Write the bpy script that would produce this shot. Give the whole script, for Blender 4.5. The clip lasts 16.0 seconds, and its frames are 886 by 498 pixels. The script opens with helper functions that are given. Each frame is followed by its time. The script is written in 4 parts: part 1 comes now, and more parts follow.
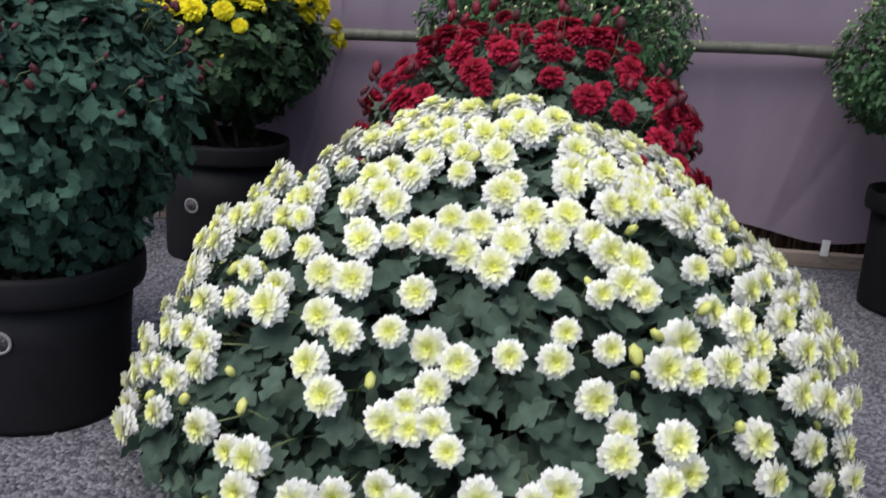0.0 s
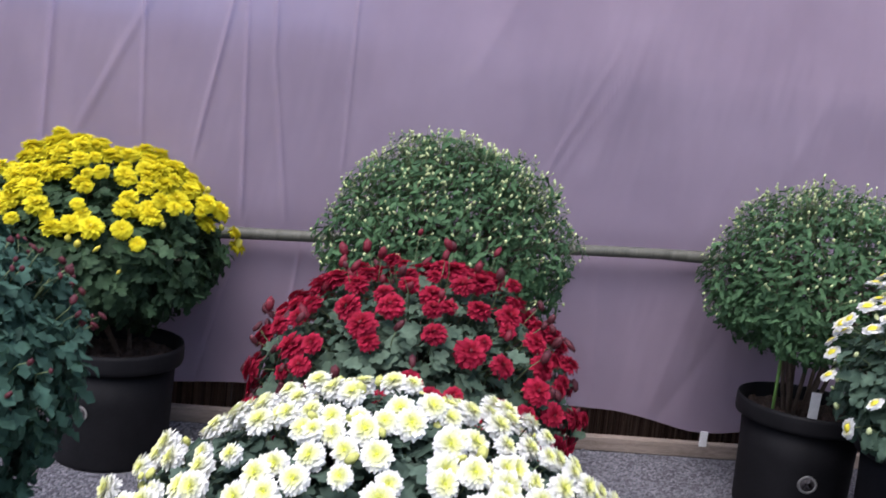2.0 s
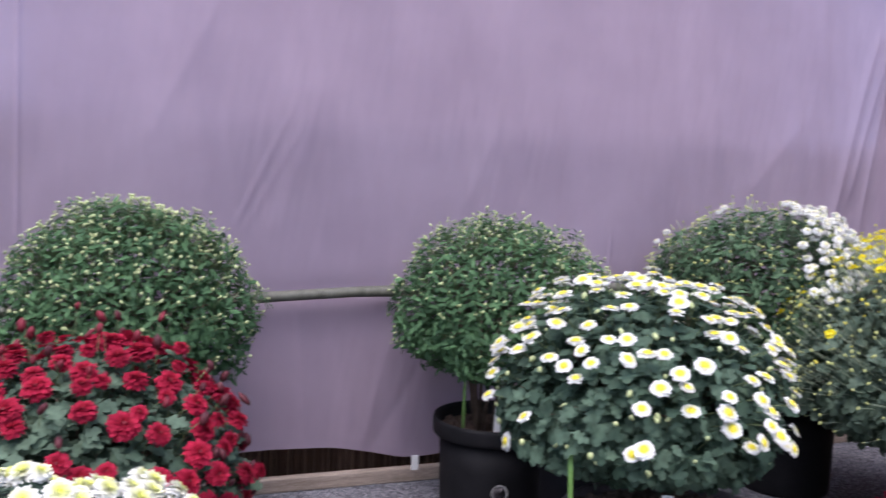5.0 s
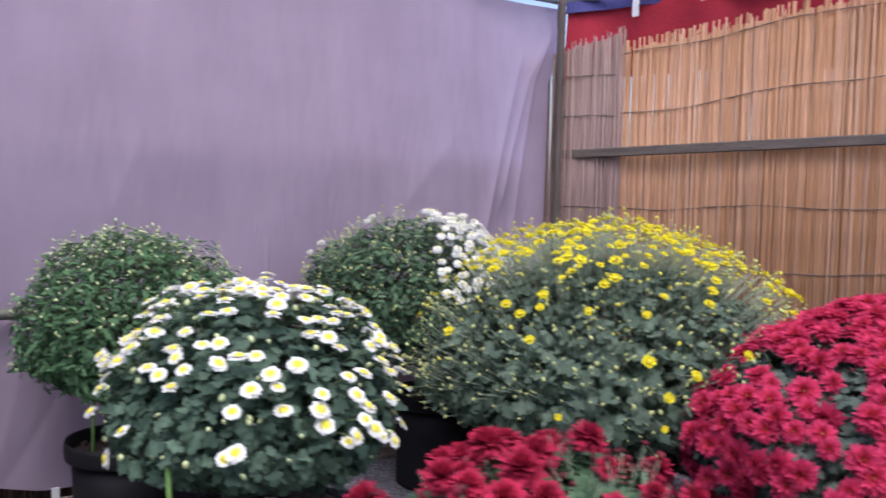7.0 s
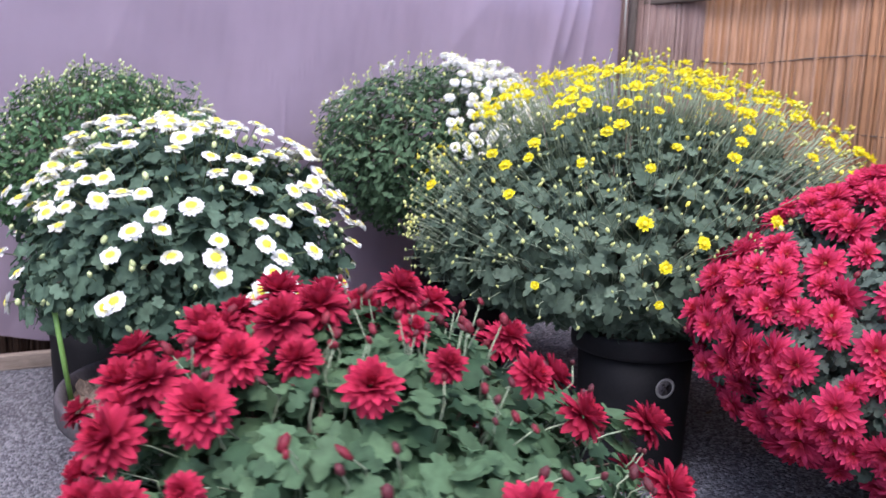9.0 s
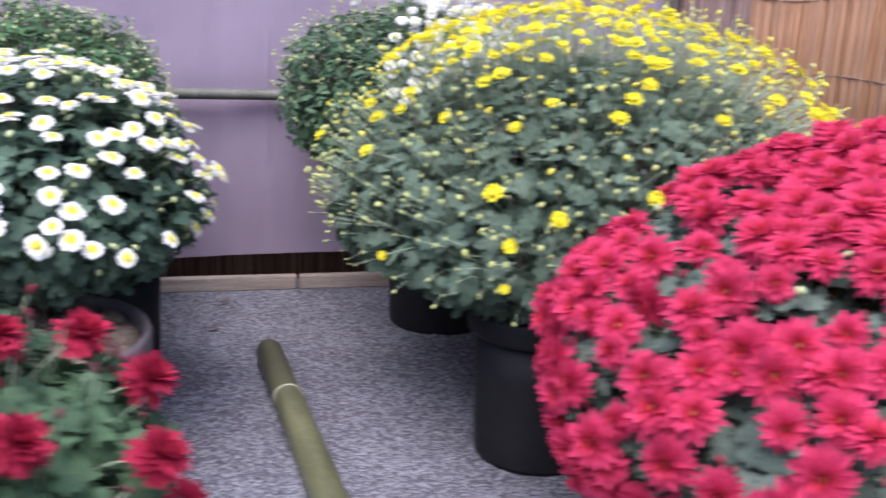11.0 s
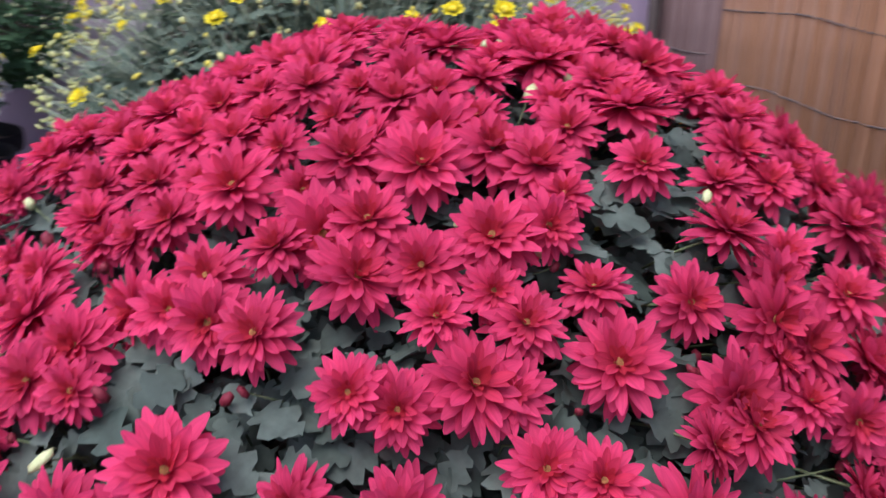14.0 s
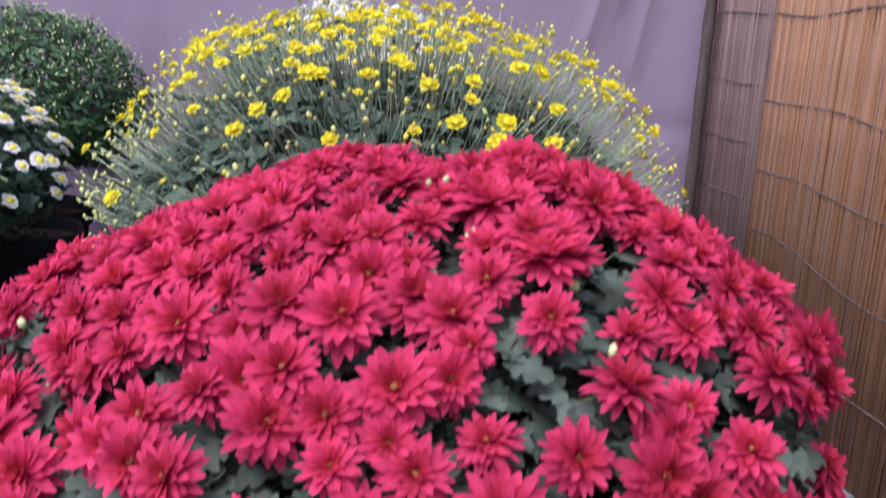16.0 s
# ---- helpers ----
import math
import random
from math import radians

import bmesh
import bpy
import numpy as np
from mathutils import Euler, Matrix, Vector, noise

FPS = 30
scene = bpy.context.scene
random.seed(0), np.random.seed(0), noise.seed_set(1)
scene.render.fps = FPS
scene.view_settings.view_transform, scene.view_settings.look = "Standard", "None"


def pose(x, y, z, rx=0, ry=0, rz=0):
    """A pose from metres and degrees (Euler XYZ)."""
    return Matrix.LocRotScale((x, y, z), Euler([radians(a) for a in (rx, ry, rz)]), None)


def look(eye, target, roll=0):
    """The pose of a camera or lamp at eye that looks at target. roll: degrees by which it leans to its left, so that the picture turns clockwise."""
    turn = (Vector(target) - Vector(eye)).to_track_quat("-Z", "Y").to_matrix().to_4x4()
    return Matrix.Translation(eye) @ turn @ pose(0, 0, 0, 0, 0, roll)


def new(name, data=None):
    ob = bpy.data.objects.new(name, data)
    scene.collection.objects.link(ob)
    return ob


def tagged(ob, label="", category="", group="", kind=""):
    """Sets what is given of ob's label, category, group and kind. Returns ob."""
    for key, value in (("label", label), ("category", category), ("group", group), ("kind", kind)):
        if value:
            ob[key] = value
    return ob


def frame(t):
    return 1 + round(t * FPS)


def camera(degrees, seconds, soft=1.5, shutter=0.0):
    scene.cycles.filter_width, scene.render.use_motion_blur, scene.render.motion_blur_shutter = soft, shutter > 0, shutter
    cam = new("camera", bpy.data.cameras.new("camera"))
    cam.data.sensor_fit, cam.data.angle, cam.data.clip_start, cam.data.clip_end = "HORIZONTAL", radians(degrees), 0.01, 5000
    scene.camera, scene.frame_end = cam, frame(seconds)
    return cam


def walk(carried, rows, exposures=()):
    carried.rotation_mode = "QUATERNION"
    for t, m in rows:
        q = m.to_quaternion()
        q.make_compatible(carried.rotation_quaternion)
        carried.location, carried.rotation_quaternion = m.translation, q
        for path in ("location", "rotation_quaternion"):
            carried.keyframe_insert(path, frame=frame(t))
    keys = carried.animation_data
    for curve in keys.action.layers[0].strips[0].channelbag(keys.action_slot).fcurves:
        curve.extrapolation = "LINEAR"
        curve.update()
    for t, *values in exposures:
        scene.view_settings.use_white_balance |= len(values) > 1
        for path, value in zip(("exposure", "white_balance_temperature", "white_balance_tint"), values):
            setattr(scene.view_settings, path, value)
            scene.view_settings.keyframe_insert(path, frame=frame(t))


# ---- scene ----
cam = camera(51.0, 16.0, soft=1.45, shutter=0.6)
PATH = [
    (0, (2.769, 1.617, 0.82), (2.816, 3.539, 0.271), 4.7),
    (0.5, (2.768, 1.623, 0.872), (2.854, 3.558, 0.375), 5.4),
    (1, (2.78, 1.6, 1.004), (2.894, 3.542, 0.539), 5.6),
    (1.5, (2.778, 1.603, 1.066), (2.945, 3.562, 0.699), 6.3),
    (2, (2.78, 1.589, 1.094), (3.007, 3.555, 0.807), 6.3),
    (2.5, (2.834, 1.583, 1.108), (3.097, 3.55, 0.862), 5.8),
    (3, (2.875, 1.56, 1.106), (3.198, 3.521, 0.887), 5.4),
    (3.2, (2.89, 1.555, 1.109), (3.241, 3.512, 0.895), 5.3),
    (5.3, (3.035, 1.446, 1.184), (3.811, 3.28, 1.004), 2.4),
    (5.5, (3.065, 1.437, 1.177), (3.887, 3.252, 1.006), 2.6),
    (6, (3.118, 1.402, 1.173), (4.073, 3.153, 1.026), 2.2),
    (6.5, (3.183, 1.401, 1.148), (4.288, 3.063, 1.022), 2.4),
    (7, (3.311, 1.283, 1.141), (4.492, 2.893, 1.024), 1.5),
    (7.5, (3.49, 1.163, 1.108), (4.627, 2.802, 0.964), 0.0),
    (8, (3.645, 1.18, 1.055), (4.708, 2.86, 0.834), -0.4),
    (8.5, (3.764, 1.267, 1.03), (4.762, 2.974, 0.727), 0.8),
    (8.7, (3.832, 1.315, 1.016), (4.785, 3.041, 0.686), 1.3),
    (10.8, (4.657, 1.318, 1.047), (5.091, 3.198, 0.522), 2.6),
    (11, (4.765, 1.296, 1.053), (5.222, 3.173, 0.535), 2.4),
    (11.5, (5.156, 1.21, 1.079), (5.53, 3.097, 0.533), 0.6),
    (12, (5.448, 1.193, 1.039), (5.776, 3.094, 0.509), 0.5),
    (12.5, (5.639, 1.23, 0.993), (5.95, 3.145, 0.506), 1.4),
    (13, (5.792, 1.346, 0.984), (5.992, 3.275, 0.496), 1.9),
    (13.5, (5.909, 1.443, 0.981), (6.005, 3.365, 0.44), 2.9),
    (14, (6.034, 1.454, 0.966), (5.883, 3.354, 0.359), 3.2),
    (14.5, (6.124, 1.441, 0.982), (5.678, 3.289, 0.363), 2.4),
    (15, (6.154, 1.436, 0.996), (5.721, 3.29, 0.383), 2.3),
    (15.5, (6.174, 1.442, 1.014), (5.807, 3.321, 0.436), 2.7),
    (16, (6.19, 1.44, 1.076), (5.835, 3.342, 0.568), 3.0),
]
EXPOSURES = [(0, -0.69, 6280, 9), (1.0, -0.62, 6220, 12), (1.5, -0.42, 6090, 14), (3, -0.13, 6030, 16), (5.5, -0.09, 6010, 18), (7, -0.13, 6010, 18), (8, 0.09, 5960, 18), (8.5, 0.2, 5950, 18), (11, 0.36, 5860, 18), (12, 0.0, 5790, 22), (14, -0.10, 5780, 24), (16, -0.04, 5830, 22)]
walk(cam, [(t, look(eye, target, roll)) for t, eye, target, roll in PATH], EXPOSURES)

# ---- world and light: a bright overcast day over an open-topped enclosure ----
world = bpy.data.worlds.new("overcast_sky")
scene.world = world
world.use_nodes = True
wn = world.node_tree.nodes
sky = wn.new("ShaderNodeTexSky")
sky.sky_type = "NISHITA"
sky.sun_disc = False
sky.sun_elevation, sky.sun_rotation = radians(62), radians(205)
sky.air_density, sky.dust_density, sky.ozone_density = 1.0, 4.0, 1.5
world.node_tree.links.new(sky.outputs[0], wn["Background"].inputs[0])
wn["Background"].inputs[1].default_value = 0.3
sun_data = bpy.data.lights.new("sun", "SUN")
sun_data.energy, sun_data.angle, sun_data.color = 3.2, radians(50), (1.0, 0.97, 0.94)
sun = new("sun", sun_data)
sun.matrix_world = look((1.5, -1.2, 8.7), (3.5, 3.0, 0.0))


# ---- materials ----
def node_mat(name, rough=0.6, metal=0.0, spec=0.5):
    m = bpy.data.materials.new(name)
    m.use_nodes = True
    n, l = m.node_tree.nodes, m.node_tree.links
    b = n["Principled BSDF"]
    b.inputs["Roughness"].default_value = rough
    b.inputs["Metallic"].default_value = metal
    b.inputs["Specular IOR Level"].default_value = spec
    return m, n, l, b


def tex_noise(n, l, scale, detail=4.0, coords="Object", stretch=None):
    tc = n.new("ShaderNodeTexCoord")
    tx = n.new("ShaderNodeTexNoise")
    tx.inputs["Scale"].default_value, tx.inputs["Detail"].default_value = scale, detail
    if stretch:
        mp = n.new("ShaderNodeMapping")
        mp.inputs["Scale"].default_value = stretch
        l.new(tc.outputs[coords], mp.inputs[0])
        l.new(mp.outputs[0], tx.inputs["Vector"])
    else:
        l.new(tc.outputs[coords], tx.inputs["Vector"])
    return tx.outputs["Fac"]


def ramp(n, l, fac, stops):
    r = n.new("ShaderNodeValToRGB")
    while len(r.color_ramp.elements) < len(stops):
        r.color_ramp.elements.new(0.5)
    for e, (p, c) in zip(r.color_ramp.elements, stops):
        e.position, e.color = p, (*c, 1)
    l.new(fac, r.inputs[0])
    return r.outputs[0]


def mix(n, l, fac, a, b, how="MIX"):
    x = n.new("ShaderNodeMix")
    x.data_type, x.blend_type = "RGBA", how
    for sock, v in ((x.inputs[0], fac), (x.inputs[6], a), (x.inputs[7], b)):
        if isinstance(v, (int, float)):
            sock.default_value = v
        elif isinstance(v, tuple):
            sock.default_value = (*v, 1)
        else:
            l.new(v, sock)
    return x.outputs[2]


def bump(n, l, b, height, strength, dist):
    bp = n.new("ShaderNodeBump")
    bp.inputs["Strength"].default_value, bp.inputs["Distance"].default_value = strength, dist
    l.new(height, bp.inputs["Height"])
    l.new(bp.outputs[0], b.inputs["Normal"])


def grained(name, dark, light, scale, rough=0.7, metal=0.0, fine=None, strength=0.4, dist=0.003, stretch=None, spec=0.4):
    """A surface that varies between two colours, coarse and fine, with some relief."""
    m, n, l, b = node_mat(name, rough, metal, spec)
    coarse = tex_noise(n, l, scale, 4.0, stretch=stretch)
    small = tex_noise(n, l, fine or scale * 9, 3.0, stretch=stretch)
    both = mix(n, l, 0.45, coarse, small)
    l.new(ramp(n, l, both, [(0.32, dark), (0.68, light)]), b.inputs["Base Color"])
    bump(n, l, b, small, strength, dist)
    return m


def translucent(m, n, l, b, colour_socket, amount):
    tr = n.new("ShaderNodeBsdfTranslucent")
    l.new(colour_socket, tr.inputs[0])
    ms = n.new("ShaderNodeMixShader")
    ms.inputs[0].default_value = amount
    l.new(b.outputs[0], ms.inputs[1])
    l.new(tr.outputs[0], ms.inputs[2])
    l.new(ms.outputs[0], n["Material Output"].inputs[0])


def leaf_mat(name, dark, light, rough=0.65):
    m, n, l, b = node_mat(name, rough, 0.0, 0.18)
    geo = n.new("ShaderNodeNewGeometry")
    per_leaf = ramp(n, l, geo.outputs["Random Per Island"], [(0.0, dark), (0.7, light), (1.0, tuple(min(1, c * 1.25) for c in light))])
    spots = ramp(n, l, tex_noise(n, l, 60.0, 3.0), [(0.3, (0.7, 0.7, 0.7)), (0.7, (1.15, 1.15, 1.15))])
    col = mix(n, l, 1.0, per_leaf, spots, "MULTIPLY")
    l.new(col, b.inputs["Base Color"])
    bump(n, l, b, tex_noise(n, l, 140.0, 2.0), 0.25, 0.002)
    translucent(m, n, l, b, col, 0.28)
    return m


def petal_mat(name, base, tip, inner, rough=0.7, glow=0.25, vary=0.25, core=0.48):
    """Petals: from base to tip, and towards the inner colour in the innermost rings."""
    m, n, l, b = node_mat(name, rough, 0.0, 0.12)
    al, ri = n.new("ShaderNodeAttribute"), n.new("ShaderNodeAttribute")
    al.attribute_name, ri.attribute_name = "along", "ring"
    body = ramp(n, l, al.outputs["Fac"], [(0.0, base), (0.75, tip)])
    inn = ramp(n, l, ri.outputs["Fac"], [(0.05, (1, 1, 1)), (core, (0, 0, 0))])
    col = mix(n, l, inn, body, inner)
    info = n.new("ShaderNodeObjectInfo")
    geo = n.new("ShaderNodeNewGeometry")
    v1 = ramp(n, l, info.outputs["Random"], [(0.0, (1 - vary,) * 3), (1.0, (1.0, 1.0, 1.0))])
    v2 = ramp(n, l, geo.outputs["Random Per Island"], [(0.0, (1 - 1.1 * vary,) * 3), (1.0, (1.0 + 0.3 * vary,) * 3)])
    col = mix(n, l, 1.0, mix(n, l, 1.0, col, v1, "MULTIPLY"), v2, "MULTIPLY")
    # fine veins that run from base to tip
    ac, place, veins = n.new("ShaderNodeAttribute"), n.new("ShaderNodeCombineXYZ"), n.new("ShaderNodeTexNoise")
    ac.attribute_name = "across"
    l.new(ac.outputs["Fac"], place.inputs["X"])
    l.new(al.outputs["Fac"], place.inputs["Y"])
    far = n.new("ShaderNodeMath")
    far.operation = "MULTIPLY"
    far.inputs[1].default_value = 40.0
    l.new(geo.outputs["Random Per Island"], far.inputs[0])
    l.new(far.outputs[0], place.inputs["Z"])
    stretched = n.new("ShaderNodeVectorMath")
    stretched.operation = "MULTIPLY"
    stretched.inputs[1].default_value = (2.6, 0.9, 1.0)
    l.new(place.outputs[0], stretched.inputs[0])
    l.new(stretched.outputs[0], veins.inputs["Vector"])
    veins.inputs["Scale"].default_value = 1.0
    veins.inputs["Detail"].default_value = 2.0
    streak = ramp(n, l, veins.outputs["Fac"], [(0.3, (1 - 0.9 * vary,) * 3), (0.7, (1 + 0.5 * vary,) * 3)])
    col = mix(n, l, 1.0, col, streak, "MULTIPLY")
    l.new(col, b.inputs["Base Color"])
    translucent(m, n, l, b, col, glow)
    return m


M = {}
m, n, l, b = node_mat("gravel", 0.9, 0.0, 0.3)
tc = n.new("ShaderNodeTexCoord")
vo = n.new("ShaderNodeTexVoronoi")
vo.inputs["Scale"].default_value = 140.0
l.new(tc.outputs["Object"], vo.inputs["Vector"])
chips = ramp(n, l, vo.outputs["Color"], [(0.1, (0.048, 0.048, 0.058)), (0.5, (0.118, 0.117, 0.138)), (0.9, (0.27, 0.267, 0.295))])
patch = ramp(n, l, tex_noise(n, l, 3.0, 5.0), [(0.3, (0.72, 0.71, 0.72)), (0.7, (1.1, 1.1, 1.1))])
l.new(mix(n, l, 1.0, chips, patch, "MULTIPLY"), b.inputs["Base Color"])
bump(n, l, b, vo.outputs["Distance"], 1.0, -0.006)
M["gravel"] = m
M["stone"] = grained("gravel_stone", (0.07, 0.069, 0.08), (0.27, 0.267, 0.29), 25.0, 0.85)
M["pot"] = grained("black_plastic", (0.004, 0.004, 0.005), (0.011, 0.0105, 0.0125), 14.0, 0.66, fine=160.0, strength=0.12, dist=0.001, spec=0.22)
M["pot_grey"] = grained("dusty_plastic", (0.036, 0.032, 0.036), (0.125, 0.107, 0.116), 12.0, 0.6, fine=120.0, strength=0.12, dist=0.001)
M["soil"] = grained("soil", (0.03, 0.02, 0.015), (0.13, 0.085, 0.065), 30.0, 0.95, fine=200.0, strength=1.0, dist=0.01)
M["soil_dry"] = grained("dry_soil", (0.06, 0.043, 0.033), (0.20, 0.146, 0.115), 26.0, 0.95, fine=180.0, strength=1.0, dist=0.01)
M["bamboo"] = grained("bamboo", (0.052, 0.056, 0.026), (0.125, 0.125, 0.066), 5.0, 0.45, stretch=(1, 1, 12), strength=0.15)
M["bamboo_grey"] = grained("weathered_bamboo", (0.055, 0.055, 0.042), (0.13, 0.13, 0.105), 5.0, 0.6, stretch=(8, 8, 1), strength=0.15)
M["node"] = grained("bamboo_node", (0.22, 0.22, 0.15), (0.42, 0.41, 0.32), 30.0, 0.6)
M["wood"] = grained("old_timber", (0.13, 0.10, 0.08), (0.34, 0.28, 0.24), 4.0, 0.8, stretch=(1, 14, 14), strength=0.5)
M["pole"] = grained("post_wood", (0.035, 0.026, 0.022), (0.11, 0.088, 0.075), 9.0, 0.75, stretch=(10, 10, 1), strength=0.4)
M["bar"] = grained("dark_timber_bar", (0.05, 0.04, 0.035), (0.15, 0.12, 0.10), 6.0, 0.7, stretch=(10, 1, 10), strength=0.3)
M["cord"] = grained("dark_cord", (0.08, 0.065, 0.058), (0.16, 0.13, 0.115), 80.0, 0.9)
M["steel"] = grained("galvanised_tube", (0.35, 0.36, 0.38), (0.6, 0.61, 0.63), 12.0, 0.4, 0.7)
M["white"] = grained("white_plastic", (0.6, 0.6, 0.6), (0.8, 0.8, 0.8), 20.0, 0.5)
M["sticker"] = grained("sticker_paper", (0.16, 0.155, 0.15), (0.34, 0.33, 0.32), 60.0, 0.5)
M["red_cloth"] = grained("red_cloth", (0.27, 0.012, 0.026), (0.38, 0.02, 0.038), 8.0, 0.85)
M["blue_cloth"] = grained("blue_cloth", (0.03, 0.03, 0.12), (0.06, 0.06, 0.2), 8.0, 0.85)
M["stem"] = grained("green_stem", (0.06, 0.09, 0.035), (0.16, 0.2, 0.09), 20.0, 0.6)
M["stem_grey"] = grained("grey_green_stem", (0.15, 0.19, 0.125), (0.28, 0.335, 0.225), 20.0, 0.6)
M["bark"] = grained("woody_stem", (0.05, 0.035, 0.025), (0.16, 0.12, 0.09), 20.0, 0.8)
M["stake"] = grained("green_stake", (0.12, 0.24, 0.05), (0.2, 0.36, 0.1), 20.0, 0.5)

# reeds: straw-coloured, each stalk a little different
def reed_mat(name, a, b_, c):
    m, n, l, b = node_mat(name, 0.55, 0.0, 0.4)
    info = n.new("ShaderNodeObjectInfo")
    geo = n.new("ShaderNodeNewGeometry")
    add = n.new("ShaderNodeMath")
    add.operation = "ADD"
    l.new(info.outputs["Random"], add.inputs[0])
    l.new(geo.outputs["Random Per Island"], add.inputs[1])
    fr = n.new("ShaderNodeMath")
    fr.operation = "FRACT"
    l.new(add.outputs[0], fr.inputs[0])
    col = ramp(n, l, fr.outputs[0], [(0.0, a), (0.42, b_), (0.8, c), (1.0, a)])
    streak = ramp(n, l, tex_noise(n, l, 7.0, 4.0, stretch=(6, 6, 1)), [(0.3, (0.74, 0.72, 0.70)), (0.7, (1.08, 1.08, 1.08))])
    col = mix(n, l, 1.0, col, streak, "MULTIPLY")
    l.new(col, b.inputs["Base Color"])
    translucent(m, n, l, b, col, 0.24)
    return m


M["reed"] = reed_mat("straw_reed", (0.44, 0.222, 0.105), (0.52, 0.288, 0.160), (0.54, 0.34, 0.232))
M["reed_old"] = reed_mat("grey_reed", (0.235, 0.150, 0.130), (0.29, 0.195, 0.172), (0.345, 0.245, 0.222))
M["reed_brown"] = reed_mat("brown_reed", (0.09, 0.05, 0.03), (0.15, 0.085, 0.055), (0.26, 0.17, 0.12))

# backdrop cloth: thin lavender sheeting that lets daylight through
m, n, l, b = node_mat("lavender_sheet", 0.85, 0.0, 0.2)
weave = tex_noise(n, l, 3.0, 5.0)
col = ramp(n, l, weave, [(0.3, (0.535, 0.437, 0.57)), (0.7, (0.625, 0.515, 0.66))])
l.new(col, b.inputs["Base Color"])
bump(n, l, b, tex_noise(n, l, 420.0, 2.0), 0.15, 0.001)
translucent(m, n, l, b, col, 0.64)
M["sheet"] = m

LEAF = {
    "grey": leaf_mat("leaf_grey_green", (0.040, 0.068, 0.050), (0.084, 0.126, 0.094)),
    "deep": leaf_mat("leaf_deep_green", (0.026, 0.062, 0.044), (0.056, 0.118, 0.086)),
    "mid": leaf_mat("leaf_mid_green", (0.038, 0.086, 0.040), (0.076, 0.154, 0.068)),
    "dusk": leaf_mat("leaf_dusky_green", (0.064, 0.098, 0.068), (0.112, 0.158, 0.112)),
    "ash": leaf_mat("leaf_ashen_green", (0.056, 0.082, 0.064), (0.106, 0.140, 0.112)),
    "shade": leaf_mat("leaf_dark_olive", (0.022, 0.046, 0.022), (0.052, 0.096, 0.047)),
    "daisy": leaf_mat("leaf_cool_green", (0.040, 0.074, 0.050), (0.088, 0.140, 0.096)),
    "fresh": leaf_mat("leaf_fresh_green", (0.034, 0.072, 0.037), (0.080, 0.140, 0.073)),
    "pale": leaf_mat("leaf_pale_green", (0.056, 0.094, 0.064), (0.098, 0.146, 0.100)),
}
PETAL = {
    "white_yellow": petal_mat("petal_white_yellow", (0.90, 0.90, 0.71), (0.92, 0.92, 0.89), (0.82, 0.84, 0.27), vary=0.07, glow=0.28, core=0.66),
    "white": petal_mat("petal_white", (0.89, 0.89, 0.86), (0.92, 0.92, 0.91), (0.80, 0.78, 0.5), vary=0.06, glow=0.4),
    "crimson": petal_mat("petal_crimson", (0.53, 0.019, 0.073), (0.745, 0.066, 0.172), (0.52, 0.031, 0.057), vary=0.18, glow=0.46),
    "dark_red": petal_mat("petal_dark_red", (0.34, 0.012, 0.036), (0.53, 0.027, 0.075), (0.36, 0.012, 0.034), vary=0.26, glow=0.32),
    "ruby": petal_mat("petal_ruby", (0.36, 0.012, 0.040), (0.56, 0.036, 0.094), (0.40, 0.014, 0.040), vary=0.26, glow=0.34),
    "yellow": petal_mat("petal_yellow", (0.82, 0.69, 0.012), (0.90, 0.82, 0.035), (0.84, 0.72, 0.015), vary=0.12, glow=0.34),
}
M["disc_yellow"] = grained("disc_yellow", (0.55, 0.46, 0.02), (0.75, 0.66, 0.06), 200.0, 0.8)
M["disc_lime"] = grained("disc_lime", (0.36, 0.40, 0.03), (0.62, 0.62, 0.07), 200.0, 0.8)
M["disc_brown"] = grained("disc_ochre", (0.18, 0.06, 0.020), (0.36, 0.19, 0.05), 200.0, 0.8)
M["bud_white"] = grained("bud_cream", (0.34, 0.40, 0.16), (0.56, 0.62, 0.33), 90.0, 0.6)
M["bud_yellow"] = grained("bud_yellow", (0.40, 0.38, 0.03), (0.68, 0.60, 0.08), 90.0, 0.6)
M["bud_lime"] = grained("bud_lime", (0.40, 0.43, 0.09), (0.66, 0.66, 0.22), 90.0, 0.6)
M["bud_green"] = grained("bud_green", (0.30, 0.36, 0.12), (0.55, 0.55, 0.20), 90.0, 0.6)
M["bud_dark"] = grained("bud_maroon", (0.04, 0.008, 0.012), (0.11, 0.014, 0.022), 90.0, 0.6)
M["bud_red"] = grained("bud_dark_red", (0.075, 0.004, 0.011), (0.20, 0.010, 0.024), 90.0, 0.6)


# ---- mesh helpers ----
def mesh_from(name, verts, faces, mats, face_mat=None, attrs=None, smooth=False):
    me = bpy.data.meshes.new(name)
    me.from_pydata([tuple(v) for v in verts] if not isinstance(verts, np.ndarray) else verts.tolist(), [], faces)
    for mt in mats:
        me.materials.append(mt)
    if face_mat is not None:
        me.polygons.foreach_set("material_index", np.asarray(face_mat, dtype=np.int32))
    if smooth:
        me.polygons.foreach_set("use_smooth", np.ones(len(me.polygons), dtype=bool))
    for key, vals in (attrs or {}).items():
        a = me.attributes.new(key, "FLOAT", "POINT")
        a.data.foreach_set("value", np.asarray(vals, dtype=np.float32))
    me.update()
    return me


